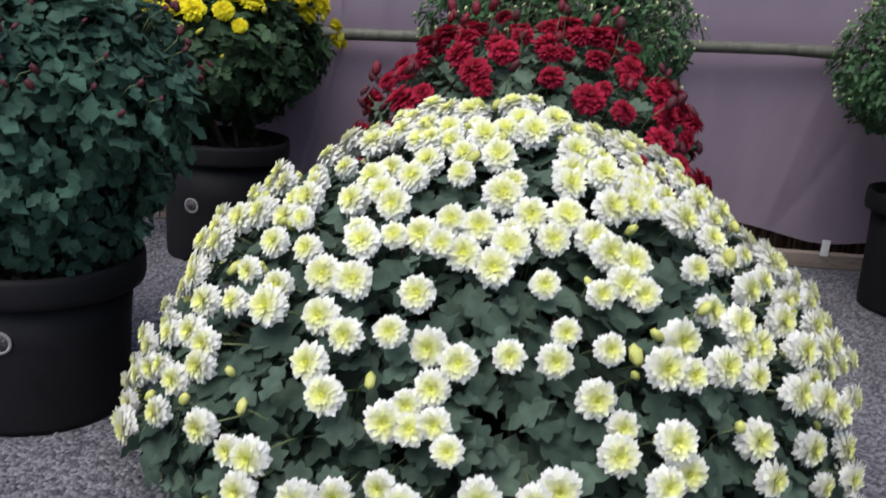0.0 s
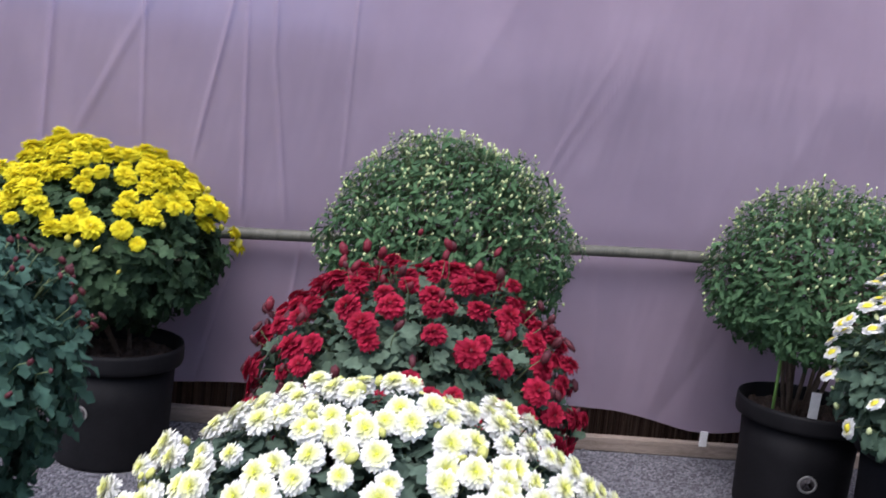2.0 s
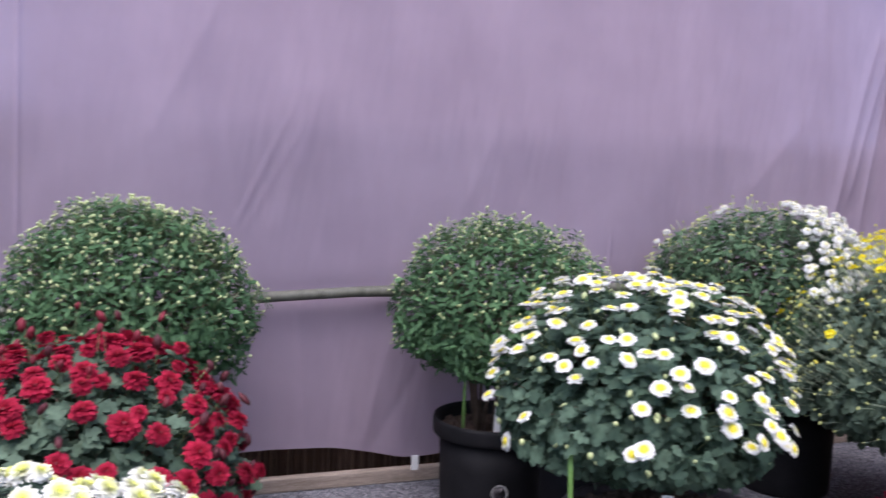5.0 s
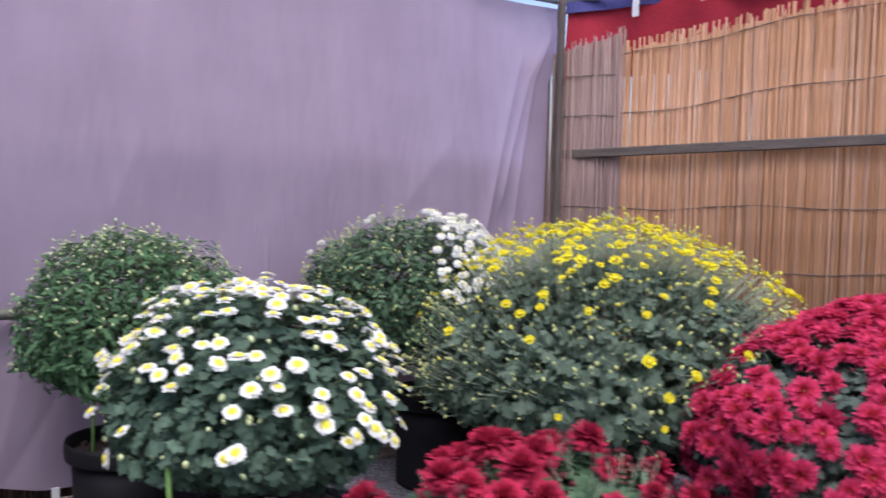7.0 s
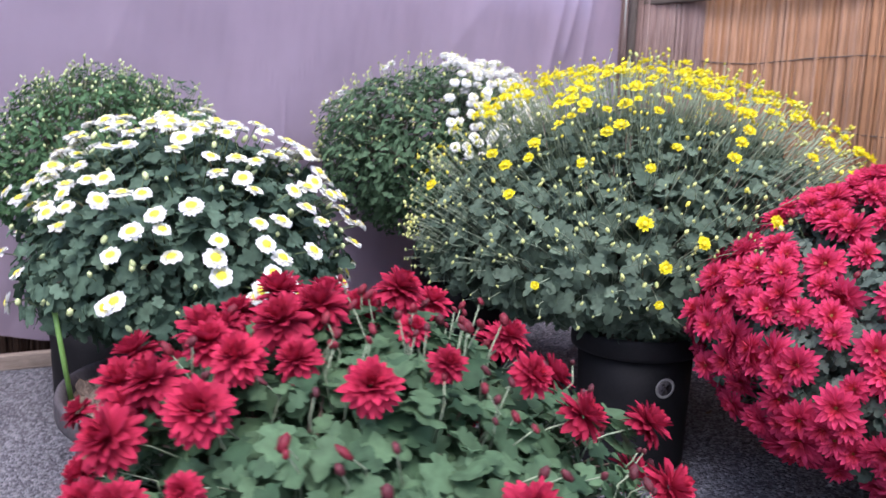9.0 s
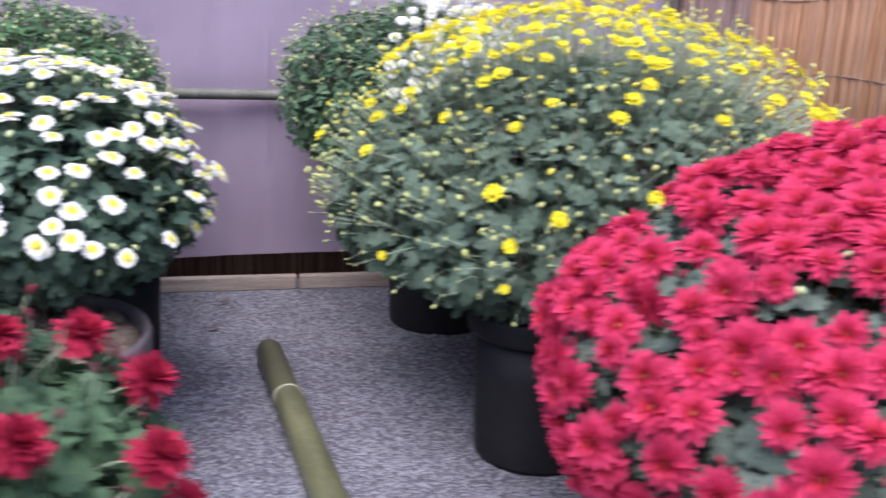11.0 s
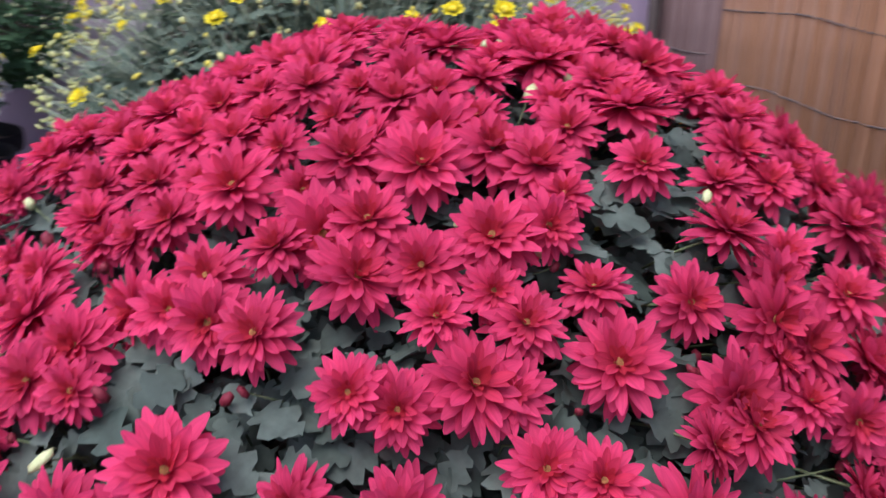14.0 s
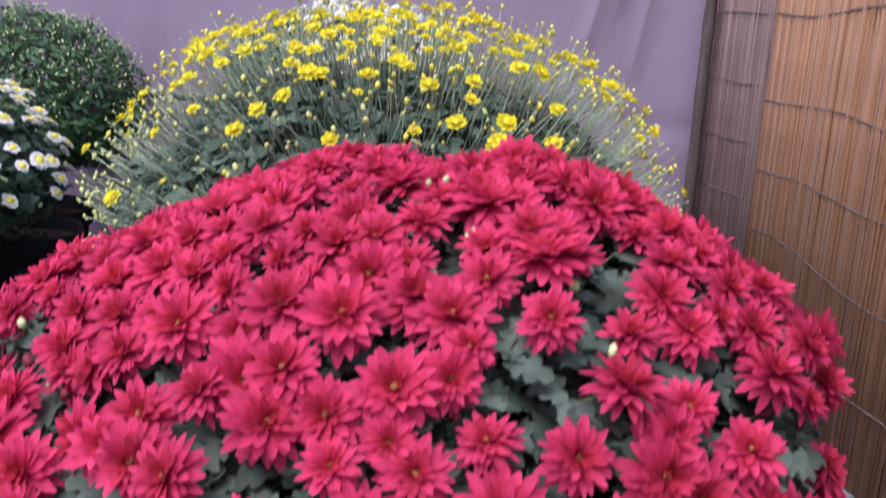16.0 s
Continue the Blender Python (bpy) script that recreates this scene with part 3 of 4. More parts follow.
def stake(x, y, z0, z1, label, mat="stake", r=0.005, lean=(0.0, 0.0)):
    ob = tagged(new("plant_stake", tubes("plant_stake", [[((0, 0, z0), r), ((lean[0] * 0.5, lean[1] * 0.5, (z0 + z1) / 2), r), ((lean[0], lean[1], z1), r * 0.9)]], M[mat], 8)), label, "stake")
    ob.location = (x, y, 0)
    return ob


# ---- ground and enclosure ----
WALL_Y = 4.66
bm = bmesh.new()
bmesh.ops.create_grid(bm, x_segments=80, y_segments=80, size=60.0)
tagged(new("ground", from_bm("ground", bm, M["gravel"])), "fine grey gravel ground", "ground", kind="structure")


def gravel_stones():
    rnd = random.Random(5)
    bm0 = bmesh.new()
    bmesh.ops.create_icosphere(bm0, subdivisions=1, radius=1.0)
    bv = np.array([v.co[:] for v in bm0.verts])
    bf = np.array([[v.index for v in f.verts] for f in bm0.faces])
    bm0.free()
    count = 18000
    verts = np.empty((count * len(bv), 3))
    for i in range(count):
        s = rnd.uniform(0.0022, 0.006)
        sc = np.array([s * rnd.uniform(0.7, 1.4), s * rnd.uniform(0.7, 1.4), s * rnd.uniform(0.4, 0.9)])
        a = rnd.uniform(0, 6.28)
        rot = np.array([[math.cos(a), -math.sin(a), 0], [math.sin(a), math.cos(a), 0], [0, 0, 1]])
        p = np.array([rnd.uniform(1.4, 6.5), rnd.uniform(2.2, 4.6), s * 0.15])
        verts[i * len(bv):(i + 1) * len(bv)] = (bv * sc) @ rot.T + p
    faces = (bf[None] + (np.arange(count) * len(bv))[:, None, None]).reshape(-1, 3)
    return mesh_from("gravel", verts, faces.tolist(), [M["stone"]])


tagged(new("gravel", gravel_stones()), "loose grey gravel chips", "gravel", kind="stuff")


CREASES = ((2.46, 0.7, 2.41, 2.0, 0.010, 0.010), (2.30, 0.9, 2.50, 2.0, 0.010, 0.010), (2.60, 0.72, 2.53, 1.21, 0.008, 0.009), (2.53, 1.21, 2.50, 2.0, 0.008, 0.009),
           (2.775, 0.9, 2.785, 1.9, 0.007, 0.009), (1.93, 0.94, 2.40, 1.9, 0.008, 0.014), (2.13, 0.9, 2.11, 1.5, 0.009, 0.010), (1.80, 0.5, 1.86, 2.0, 0.012, 0.014),
           (3.46, 0.94, 3.66, 1.36, 0.006, 0.007), (3.50, 0.94, 3.70, 1.30, 0.005, 0.007), (3.17, 1.22, 3.5, 1.9, 0.010, 0.03), (2.35, 0.15, 2.47, 0.65, 0.011, 0.010),
           (2.62, 0.14, 2.66, 0.62, 0.007, 0.012), (3.72, 0.14, 3.68, 0.66, 0.010, 0.018), (3.93, 0.12, 4.05, 0.6, 0.010, 0.03), (3.98, 0.12, 4.16, 0.45, -0.010, 0.02),
           (6.03, 0.95, 6.24, 1.8, 0.03, 0.030), (6.13, 1.1, 6.33, 1.85, 0.028, 0.026), (6.20, 0.9, 6.36, 1.95, 0.022, 0.022), (4.92, 0.5, 4.925, 0.93, 0.005, 0.010),
           (4.925, 0.93, 5.03, 1.05, 0.004, 0.007), (4.925, 0.93, 4.83, 1.03, 0.004, 0.007), (5.60, 1.1, 5.85, 1.42, 0.014, 0.05), (4.30, 1.0, 4.42, 1.29, 0.010, 0.035),
           (3.60, 0.9, 3.78, 1.5, 0.008, 0.04), (5.2, 0.14, 5.24, 0.7, 0.008, 0.03), (4.55, 0.14, 4.50, 0.65, 0.010, 0.03), (4.42, 0.15, 4.46, 0.6, 0.007, 0.02))


def rail_height(x):
    """The rail climbs from its low end and then bows level."""
    return 0.508 + 0.0447 * (x + 0.5) - 0.042 * max(0.0, x - 3.9)


def cloth_sheet():
    """The hanging backdrop: folds, slack and an uneven lower hem."""
    nx, nz = 1400, 90
    x0, x1, top = -0.6, 6.418, 2.075
    verts, faces = [], []
    for i in range(nx + 1):
        x = x0 + (x1 - x0) * i / nx
        hem = 0.122 + 0.012 * math.sin(x * 2.3) + 0.008 * math.sin(x * 5.1 + 1) - 0.05 * math.exp(-((x - 4.11) / 0.22) ** 2) - 0.012 * math.exp(-((x - 3.75) / 0.25) ** 2)
        hang = top - 0.008 * (0.5 + 0.5 * math.cos(x * 4.2)) - 0.012 * max(0.0, x - 5.6)
        for j in range(nz + 1):
            s = j / nz
            z = hem + (hang - hem) * s
            y = 0.012 * math.sin(x * 7.0 + 1.3 * z) + 0.010 * noise.noise(Vector((x * 2.2, z * 0.7, 1.0))) * 2
            y += 0.008 * noise.noise(Vector((x * 6.0, z * 1.1, 4.0))) + 0.0035 * noise.noise(Vector((x * 15.0 + 2.0 * z, z * 1.7, 9.0))) + 0.0012 * noise.noise(Vector((x * 34.0 - 6.0 * z, z * 5.0, 2.0)))
            # creases: foot (x, z), head (x, z), depth and half-width
            for xa, za, xb, zb, dp, wd in CREASES:
                if za - 0.05 < z < zb + 0.05:
                    ed = max(0.0, min(1.0, (z - za + 0.05) / 0.1, (zb + 0.05 - z) / 0.1))
                    off = x - xa - (xb - xa) * (z - za) / (zb - za)
                    if abs(off) < 6 * wd:
                        sharp = wd < 0.0145
                        y -= (1.05 if sharp else 0.5) * dp * ed * math.exp(-abs(off / (wd * (0.62 if sharp else 1.0))) ** 1.3)
            # the fold line left by packing, above which the sheet is single
            y += 0.0012 * math.tanh((z - 1.235 - 0.022 * (x - 2.2) - 0.01 * math.sin(x * 1.7)) / 0.012)
            # held back by the bamboo rail in front
            y += 0.006 * math.exp(-((z - rail_height(x)) / 0.04) ** 2)
            verts.append((x + 0.085 * max(0.0, (x - 6.2) / 0.2) * min(1.0, max(0.0, (z - 1.7) / 0.2)), WALL_Y + 0.02 + y, z))
    for i in range(nx):
        for j in range(nz):
            a = i * (nz + 1) + j
            faces.append((a, a + nz + 1, a + nz + 2, a + 1))
    return mesh_from("backdrop_cloth", verts, faces, [M["sheet"]], smooth=True)


tagged(new("backdrop_cloth", cloth_sheet()), "creased lavender cloth sheet hung as a backdrop", "cloth")


def reed_fence(name, label, length, height, pitch, mat, place, kept, seed, radius=0.0035, top_var=0.03, rise=0.0):
    """A screen of upright reeds: single stalks where the camera comes near, the rest joined. place(s) gives x, y along it."""
    thing = tagged(new(name), label, "reed screen", kind="structure")
    rnd = random.Random(seed)
    shared = []
    for i in range(7):
        h = height + rnd.uniform(-top_var, top_var)
        r = radius * rnd.uniform(0.7, 1.25)
        shared.append((tubes("reed", [[((0, 0, 0.0), r), ((rnd.uniform(-0.006, 0.006), rnd.uniform(-0.004, 0.004), h * 0.5), r), ((rnd.uniform(-0.01, 0.01), rnd.uniform(-0.006, 0.006), h), r * 0.7)]], mat, 5), h))
    rest = []
    count, s = 0, 0.0
    while s < length:
        x, y = place(s)
        x += rnd.uniform(-0.004, 0.004)
        grown = 1 + rise * min(s, 1.0) / height
        if kept[0] <= s <= kept[1] and count < 300:
            me, h = rnd.choice(shared)
            part("reed", me, thing, at=Matrix.Translation((x, y, 0.004)) @ Matrix.Rotation(rnd.uniform(0, 6.28), 4, "Z") @ Matrix.Diagonal((1, 1, grown, 1)))
            count += 1
        else:
            h = height * grown + rnd.uniform(-top_var, top_var)
            r = radius * rnd.uniform(0.7, 1.25)
            rest.append([((x, y, 0.004), r), ((x + rnd.uniform(-0.006, 0.006), y + rnd.uniform(-0.006, 0.006), h * 0.5), r), ((x, y + rnd.uniform(-0.01, 0.01), h), r * 0.7)])
        s += pitch * rnd.uniform(0.75, 1.25)
    if rest:
        part("reed_rows", tubes("reed_rows", rest, mat, 5), thing, kind="stuff")
    return thing


def side_x(y):
    return 6.52 + 0.28 * (4.65 - y)


# low reed fence behind the cloth, showing under its hem
reed_fence("wall_back", "brown reed fence behind the hanging cloth", 6.9, 1.31, 0.0070, M["reed_brown"], lambda s: (-0.5 + s, 4.722), (9, 9), 11, radius=0.0042)
reed_fence("wall_back_rear", "second row of brown reeds behind the fence", 6.9, 1.30, 0.0062, M["reed_brown"], lambda s: (-0.5 + s, 4.745), (9, 9), 15, radius=0.0075)
# unseen plain wall, added close behind part of the cloth to cut its back light
tagged(new("wall_shading", box_mesh("wall_shading", (2.66, 5.30, 0.0), (6.05, 5.45, 3.3), M["wood"])), "unseen plain wall added behind the backdrop to shade it", "wall", kind="structure")
# side screens of reed: an older grey one in the corner and a straw-coloured one over it


def old_xy(s):
    """The grey screen runs behind the post and then turns along the side."""
    return (6.30 + s, 4.715) if s < 0.15 else (6.45 + 0.33 * (s - 0.15), 4.69 - (s - 0.15) * 0.78)


reed_fence("wall_side_old", "weathered grey-brown reed screen beside the corner post", 0.58, 1.83, 0.0046, M["reed_old"], old_xy, (0, 1), 12, radius=0.0054, top_var=0.03, rise=0.19)
reed_fence("wall_side_old_rear", "second layer of weathered reeds", 0.56, 1.80, 0.0066, M["reed_old"], lambda s: (old_xy(s)[0] + 0.010, old_xy(s)[1] + 0.008), (9, 9), 16, radius=0.0055)
reed_fence("wall_side", "straw-coloured reed screen tied with dark cord", 4.2, 1.855, 0.0060, M["reed"], lambda s: (side_x(4.36 - s) + 0.015 * noise.noise(Vector((s * 2, 0, 0))), 4.36 - s), (0.0, 1.9), 13, radius=0.0056, top_var=0.03, rise=0.13)
reed_fence("wall_side_rear", "second layer of straw-coloured reeds", 4.2, 1.83, 0.0048, M["reed"], lambda s: (side_x(4.36 - s) + 0.010, 4.36 - s), (9, 9), 14, radius=0.0055, rise=0.13)


def cord(z, seed, place, k=60, sag=0.012, rise=0.0):
    """A binding cord along place(u), u from 0 to 1."""
    rnd = random.Random(seed)
    path = []
    for i in range(k + 1):
        x, y = place(i / k)
        zz = z + sag * math.sin(i * 0.55 + seed) * rnd.uniform(0.6, 1.3) + 0.02 * noise.noise(Vector((y * 1.3, seed, 0))) + rise * min(1.0, 3.3 * i / k)
        path.append(((x, y, zz), 0.0022))
    return tagged(new("binding_cord", tubes("binding_cord", [path], M["cord"], 5)), "dark cord binding the reed screen", "cord", "binding cords")


def wavy_x(y):
    return side_x(y) + 0.015 * noise.noise(Vector(((4.36 - y) * 2, 0, 0)))


for i, (z, rise) in enumerate(((1.815, 0.15), (1.545, 0.12), (1.11, 0.015), (0.845, 0.02), (0.655, -0.015), (0.452, 0.0), (0.2, 0.0))):
    cord(z, i + 1, lambda u: (wavy_x(4.37 - 3.9 * u) - 0.0085, 4.37 - 3.9 * u), sag=0.008, rise=rise)
for i, z in enumerate((1.73, 1.538, 1.10, 0.89, 0.71, 0.545, 0.36)):
    cord(z, i + 21, lambda u: (old_xy(0.16 + 0.38 * u)[0] - 0.007, old_xy(0.16 + 0.38 * u)[1] - 0.005), 14, 0.002)


def bar_along(name, label, p, q, r, mat, cat, sides=10, nodes=0):
    p, q = Vector(p), Vector(q)
    path = []
    k = max(1, nodes) * 4
    for i in range(k + 1):
        rr = r * (1.12 if nodes and i % 4 == 2 else 1.0)
        path.append((p.lerp(q, i / k), rr))
    return tagged(new(name, tubes(name, [path], M[mat], sides)), label, cat)


bar_along("corner_post", "weathered wooden corner post tied to the frame", (6.43, 4.61, 0.0), (6.422, 4.61, 2.12), 0.019, "pole", "post", 10, 9)
tagged(new("cross_bar", box_mesh("cross_bar", (-0.012, -4.3, -0.022), (0.012, 0.0, 0.022), M["bar"])), "dark timber bar across the reed screen", "bar").matrix_world = Matrix.Translation((side_x(4.70) - 0.040, 4.70, 1.350)) @ Matrix.Rotation(math.atan(0.28), 4, "Z") @ Matrix.Rotation(-0.035, 4, "X")

rail_path = []
for i in range(49):
    x = -0.5 + 6.36 * i / 48
    rail_path.append(((x, WALL_Y - 0.035, rail_height(x)), 0.019 * (1.12 if i % 4 == 2 else 1.0)))
tagged(new("bamboo_rail", tubes("bamboo_rail", [rail_path], M["bamboo_grey"], 10)), "bamboo rail tied across the cloth backdrop", "rail")
for k, (xa, xb) in enumerate(((-0.6, 2.68), (2.685, 5.02), (5.03, 6.44))):
    tagged(new("base_board", box_mesh("base_board", (xa, WALL_Y - 0.065, 0.0), (xb, WALL_Y - 0.03, 0.052), M["wood"])), "weathered timber board along the foot of the backdrop", "board", "base boards")
tagged(new("cloth_clip", box_mesh("cloth_clip", (4.098, WALL_Y - 0.072, 0.045), (4.125, WALL_Y - 0.066, 0.1), M["white"], 0.001)), "small white clip holding the cloth hem", "clip")

# head of the enclosure: tubes, red and blue bunting cloth behind the reeds
bar_along("head_rail", "galvanised tube along the top of the backdrop", (-0.6, 4.66, 2.06), (6.5, 4.66, 2.09), 0.014, "steel", "tube")
bar_along("head_rail", "galvanised tube above the reed screen", (6.5, 4.66, 2.10), (7.70, 0.4, 2.10), 0.014, "steel", "tube")


def hanging(name, label, za, zb, off, mat, seed):
    verts, faces = [], []
    nx, nz = 120, 6
    for i in range(nx + 1):
        y = 4.64 - 4.2 * i / nx
        for j in range(nz + 1):
            z = za + (zb - za) * j / nz
            verts.append((side_x(y) + off - 0.10 * math.exp((y - 4.64) / 0.25) + 0.02 * math.sin(y * 9 + seed) * (1 - j / nz) + 0.01 * math.sin(y * 23), y, z + 0.012 * math.sin(y * 5)))
    for i in range(nx):
        for j in range(nz):
            a = i * (nz + 1) + j
            faces.append((a, a + 1, a + nz + 2, a + nz + 1))
    return tagged(new(name, mesh_from(name, verts, faces, [M[mat]], smooth=True)), label, "cloth")


hanging("red_cloth", "red cloth strip showing above the reed screen", 1.72, 2.075, 0.07, "red_cloth", 1)
hanging("blue_cloth", "dark blue cloth strip along the top tube", 2.045, 2.10, 0.06, "blue_cloth", 2)

for y, drop in ((4.30, 0.10), (3.98, 0.06), (3.55, 0.09)):
    tie = tagged(new("tape_tie", box_mesh("tape_tie", (-0.003, -0.018, -drop), (0.003, 0.018, 0.012), M["white"], 0.001)), "white tape tie hanging from the top tube", "tie", "tape ties")
    tie.location = (side_x(y) - 0.02, y, 2.09)

# bamboo poles lying on the gravel
def node_rings(pole, p, q, r, spots):
    p, q = Vector(p), Vector(q)
    way = (q - p).normalized()
    for u in spots:
        part("node_ring", tubes("node_ring", [[(p.lerp(q, u) - way * 0.004, r * 0.97), (p.lerp(q, u) - way * 0.002, r * 1.06), (p.lerp(q, u) + way * 0.002, r * 1.06), (p.lerp(q, u) + way * 0.004, r * 0.97)]], M["node"], 16), pole, "pale ring at a bamboo node")


pole = bar_along("bamboo_pole", "green bamboo pole lying on the gravel", (4.884, 3.88, 0.042), (5.075, 1.9, 0.042), 0.038, "bamboo", "bamboo pole", 16)
node_rings(pole, (4.884, 3.88, 0.042), (5.075, 1.9, 0.042), 0.038, (0.17, 0.64))
bar_along("bamboo_pole", "green bamboo pole lying beside the white chrysanthemums", (3.42, 3.32, 0.04), (3.30, 2.1, 0.04), 0.036, "bamboo", "bamboo pole", 14, 4)

bar_along("bamboo_pole", "greyish bamboo pole lying beside the side screen", (6.47, 4.15, 0.04), (6.42, 3.68, 0.04), 0.038, "bamboo_grey", "bamboo pole", 14, 2)

# dry leaf scraps on the gravel
def leaf_scrap(x, y, turn, size, curl):
    v = LEAF_V.copy()
    z = curl * (v[:, 0] - 0.5) ** 2 * 1.6 + 0.5 * curl * np.abs(v[:, 1])
    verts = np.stack([(v[:, 0] - 0.5) * size, v[:, 1] * size * 0.6, z * size + 0.006], 1)
    ob = tagged(new("dry_leaf", mesh_from("dry_leaf", verts.tolist(), LEAF_F.tolist(), [M["bark"]], smooth=True)), "small curled dry leaf on the gravel", "leaf", "fallen leaves")
    ob.matrix_world = Matrix.Translation((x, y, 0.004)) @ Matrix.Rotation(turn, 4, "Z")
    return ob


for x, y, turn, size, curl in ((4.76, 4.44, 0.6, 0.05, 0.7), (4.79, 4.37, 2.0, 0.035, 0.5), (4.72, 4.18, 0.1, 0.05, 0.4), (4.66, 4.45, 1.2, 0.03, 0.8), (4.60, 4.19, 2.6, 0.04, 0.5), (4.83, 4.25, 0.4, 0.025, 0.6), (5.90, 3.40, 0.2, 0.04, 0.5)):
    leaf_scrap(x, y, turn, size, curl)


# ---- the potted plants ----
R = random.Random


def spots_of(dome, seed, count, gap, lo, hi, keep=None):
    rnd = R(seed)
    found = spread(dome, rnd, count, gap, lo, hi, keep)
    found.sort(key=lambda s: dome.point(*s).y)
    return [(az, el, rnd.uniform(0, 0.012)) for az, el in found]


def clustered(dome, seed, clusters, gap, each, reach, lo, hi, keep=None):
    rnd = R(seed)
    out = []
    for az, el in spread(dome, rnd, clusters, gap, lo, hi, keep):
        for i in range(rnd.randint(*each)):
            da = rnd.gauss(0, reach) / max(0.25, math.cos(el)) / dome.r
            de = rnd.gauss(0, reach) / dome.r
            out.append((az + da, min(1.5, el + de), rnd.uniform(0.0, 0.02)))
    return out


def bud_spots(dome, seed, count, lo, hi, lift, r, keep=None):
    rnd = R(seed)
    out = []
    while len(out) < count:
        az, el = dome.sample(rnd, lo, hi)
        if keep and rnd.random() > keep(az, el):
            continue
        out.append((az, el, rnd.uniform(*lift), rnd.uniform(*r)))
    return out


def thin_out(dome, items, gap):
    out, pts = [], []
    for it in items:
        p = dome.point(it[0], it[1])
        if all((p - q).length > gap for q in pts):
            out.append(it)
            pts.append(p)
    return out


def seen_side(az, el):
    """Blooms crowd the open side and the top; the side turned to the backdrop has few."""
    return 0.15 if math.sin(az) > 0.35 and el < 0.75 else 1.0


def topmost(az, el):
    """Buds crowd the top of the crown and thin out down its sides."""
    return 0.22 + 0.78 * max(0.0, math.sin(el)) ** 0.8


def by_front(dome, items):
    return sorted(items, key=lambda s: dome.point(s[0], s[1]).y)


# white and yellow pompons in the foreground
d = Dome(2.895, 3.025, 0.18, 0.535, 0.445, 0.09, 1, 0.03, (0.02, 0.0), 1.6)
pot(2.88, 3.05, 0.17, 0.24, seed=1)
plant("dome of white pompon chrysanthemums with yellow centres", d, (2.88, 3.05, 0.195), "grey", 6400, 0.062,
      [pompon(i, 0.0465, PETAL["white_yellow"], M["disc_lime"]) for i in range(5)], by_front(d, thin_out(d, clustered(d, 3, 140, 0.104, (7, 11), 0.032, -1.0, 1.5, seen_side) + clustered(d, 4, 22, 0.095, (4, 7), 0.03, 0.8, 1.5), 0.0285)),
      up=0.0, lean=0.5, splay=0.5, size_var=0.2, buds=bud_spots(d, 8, 130, -0.3, 1.4, (0.005, 0.035), (0.005, 0.010)), bud_mat=M["bud_lime"], seed=21, inner=0.72, leaf_lo=-1.0)

# dark plant with unopened red buds
d = Dome(2.01, 3.27, 0.585, 0.318, 0.25, 0.34, 2, 0.10)
pot(2.06, 3.25, 0.20, 0.30, seed=2, sticker=(-1.5, 0.18, 0.022))
plant("dense dark green chrysanthemum with small unopened red buds", d, (2.06, 3.25, 0.255), "deep", 9500, 0.039,
      buds=bud_spots(d, 5, 170, 0.0, 1.5, (0.01, 0.045), (0.004, 0.008)), bud_mat=M["bud_dark"], seed=22)

# yellow ball in a pot by the backdrop
d = Dome(2.068, 4.385, 0.594, 0.374, 0.268, 0.23, 3, 0.11)
pot(2.175, 4.295, 0.19, 0.345, seed=3, sticker=(-1.9, 0.17, 0.022))
plant("bushy chrysanthemum with bright yellow blooms on its upper half", d, (2.20, 4.295, 0.30), "shade", 4900, 0.052,
      [pompon(i + 10, 0.055, PETAL["yellow"], M["disc_yellow"]) for i in range(4)], spots_of(d, 4, 185, 0.033, 0.08, 1.5, lambda az, el: 0.10 + 0.90 * min(1, max(0, el - 0.28) * 1.7)),
      up=0.4, size_var=0.3, seed=23, trunks=3, foot_r=0.02,
      buds=bud_spots(d, 14, 60, -0.1, 1.2, (0.0, 0.03), (0.006, 0.013)), bud_mat=M["bud_yellow"])

# round green plant with pale buds, behind the red one
d = Dome(3.100, 4.26, 0.70, 0.365, 0.335, 0.26, 4, 0.07)
pot(3.12, 4.27, 0.20, 0.37, seed=4)
plant("rounded green chrysanthemum dotted with tiny pale buds", d, (3.12, 4.27, 0.325), "mid", 9600, 0.034, buds=bud_spots(d, 6, 800, -0.4, 1.5, (0.0, 0.022), (0.0024, 0.0046), topmost), bud_mat=M["bud_white"], seed=24, narrow=0.62, droop=-0.7)

# dark red dome
d = Dome(2.978, 3.62, 0.463, 0.345, 0.27, 0.16, 5, 0.06)
pot(3.0, 3.62, 0.19, 0.33, seed=5)
plant("mound of dark red chrysanthemums with grey-green leaves", d, (3.0, 3.62, 0.285), "pale", 3000, 0.05,
      [pompon(i + 20, 0.054, PETAL["dark_red"], M["bud_red"]) for i in range(4)], spots_of(d, 7, 150, 0.043, -0.35, 1.5, lambda az, el: 0.35 + 0.65 * max(0, math.sin(el))), up=0.25, size_var=0.28,
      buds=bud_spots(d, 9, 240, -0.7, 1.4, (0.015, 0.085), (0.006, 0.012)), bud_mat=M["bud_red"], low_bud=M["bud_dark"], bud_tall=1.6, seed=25)

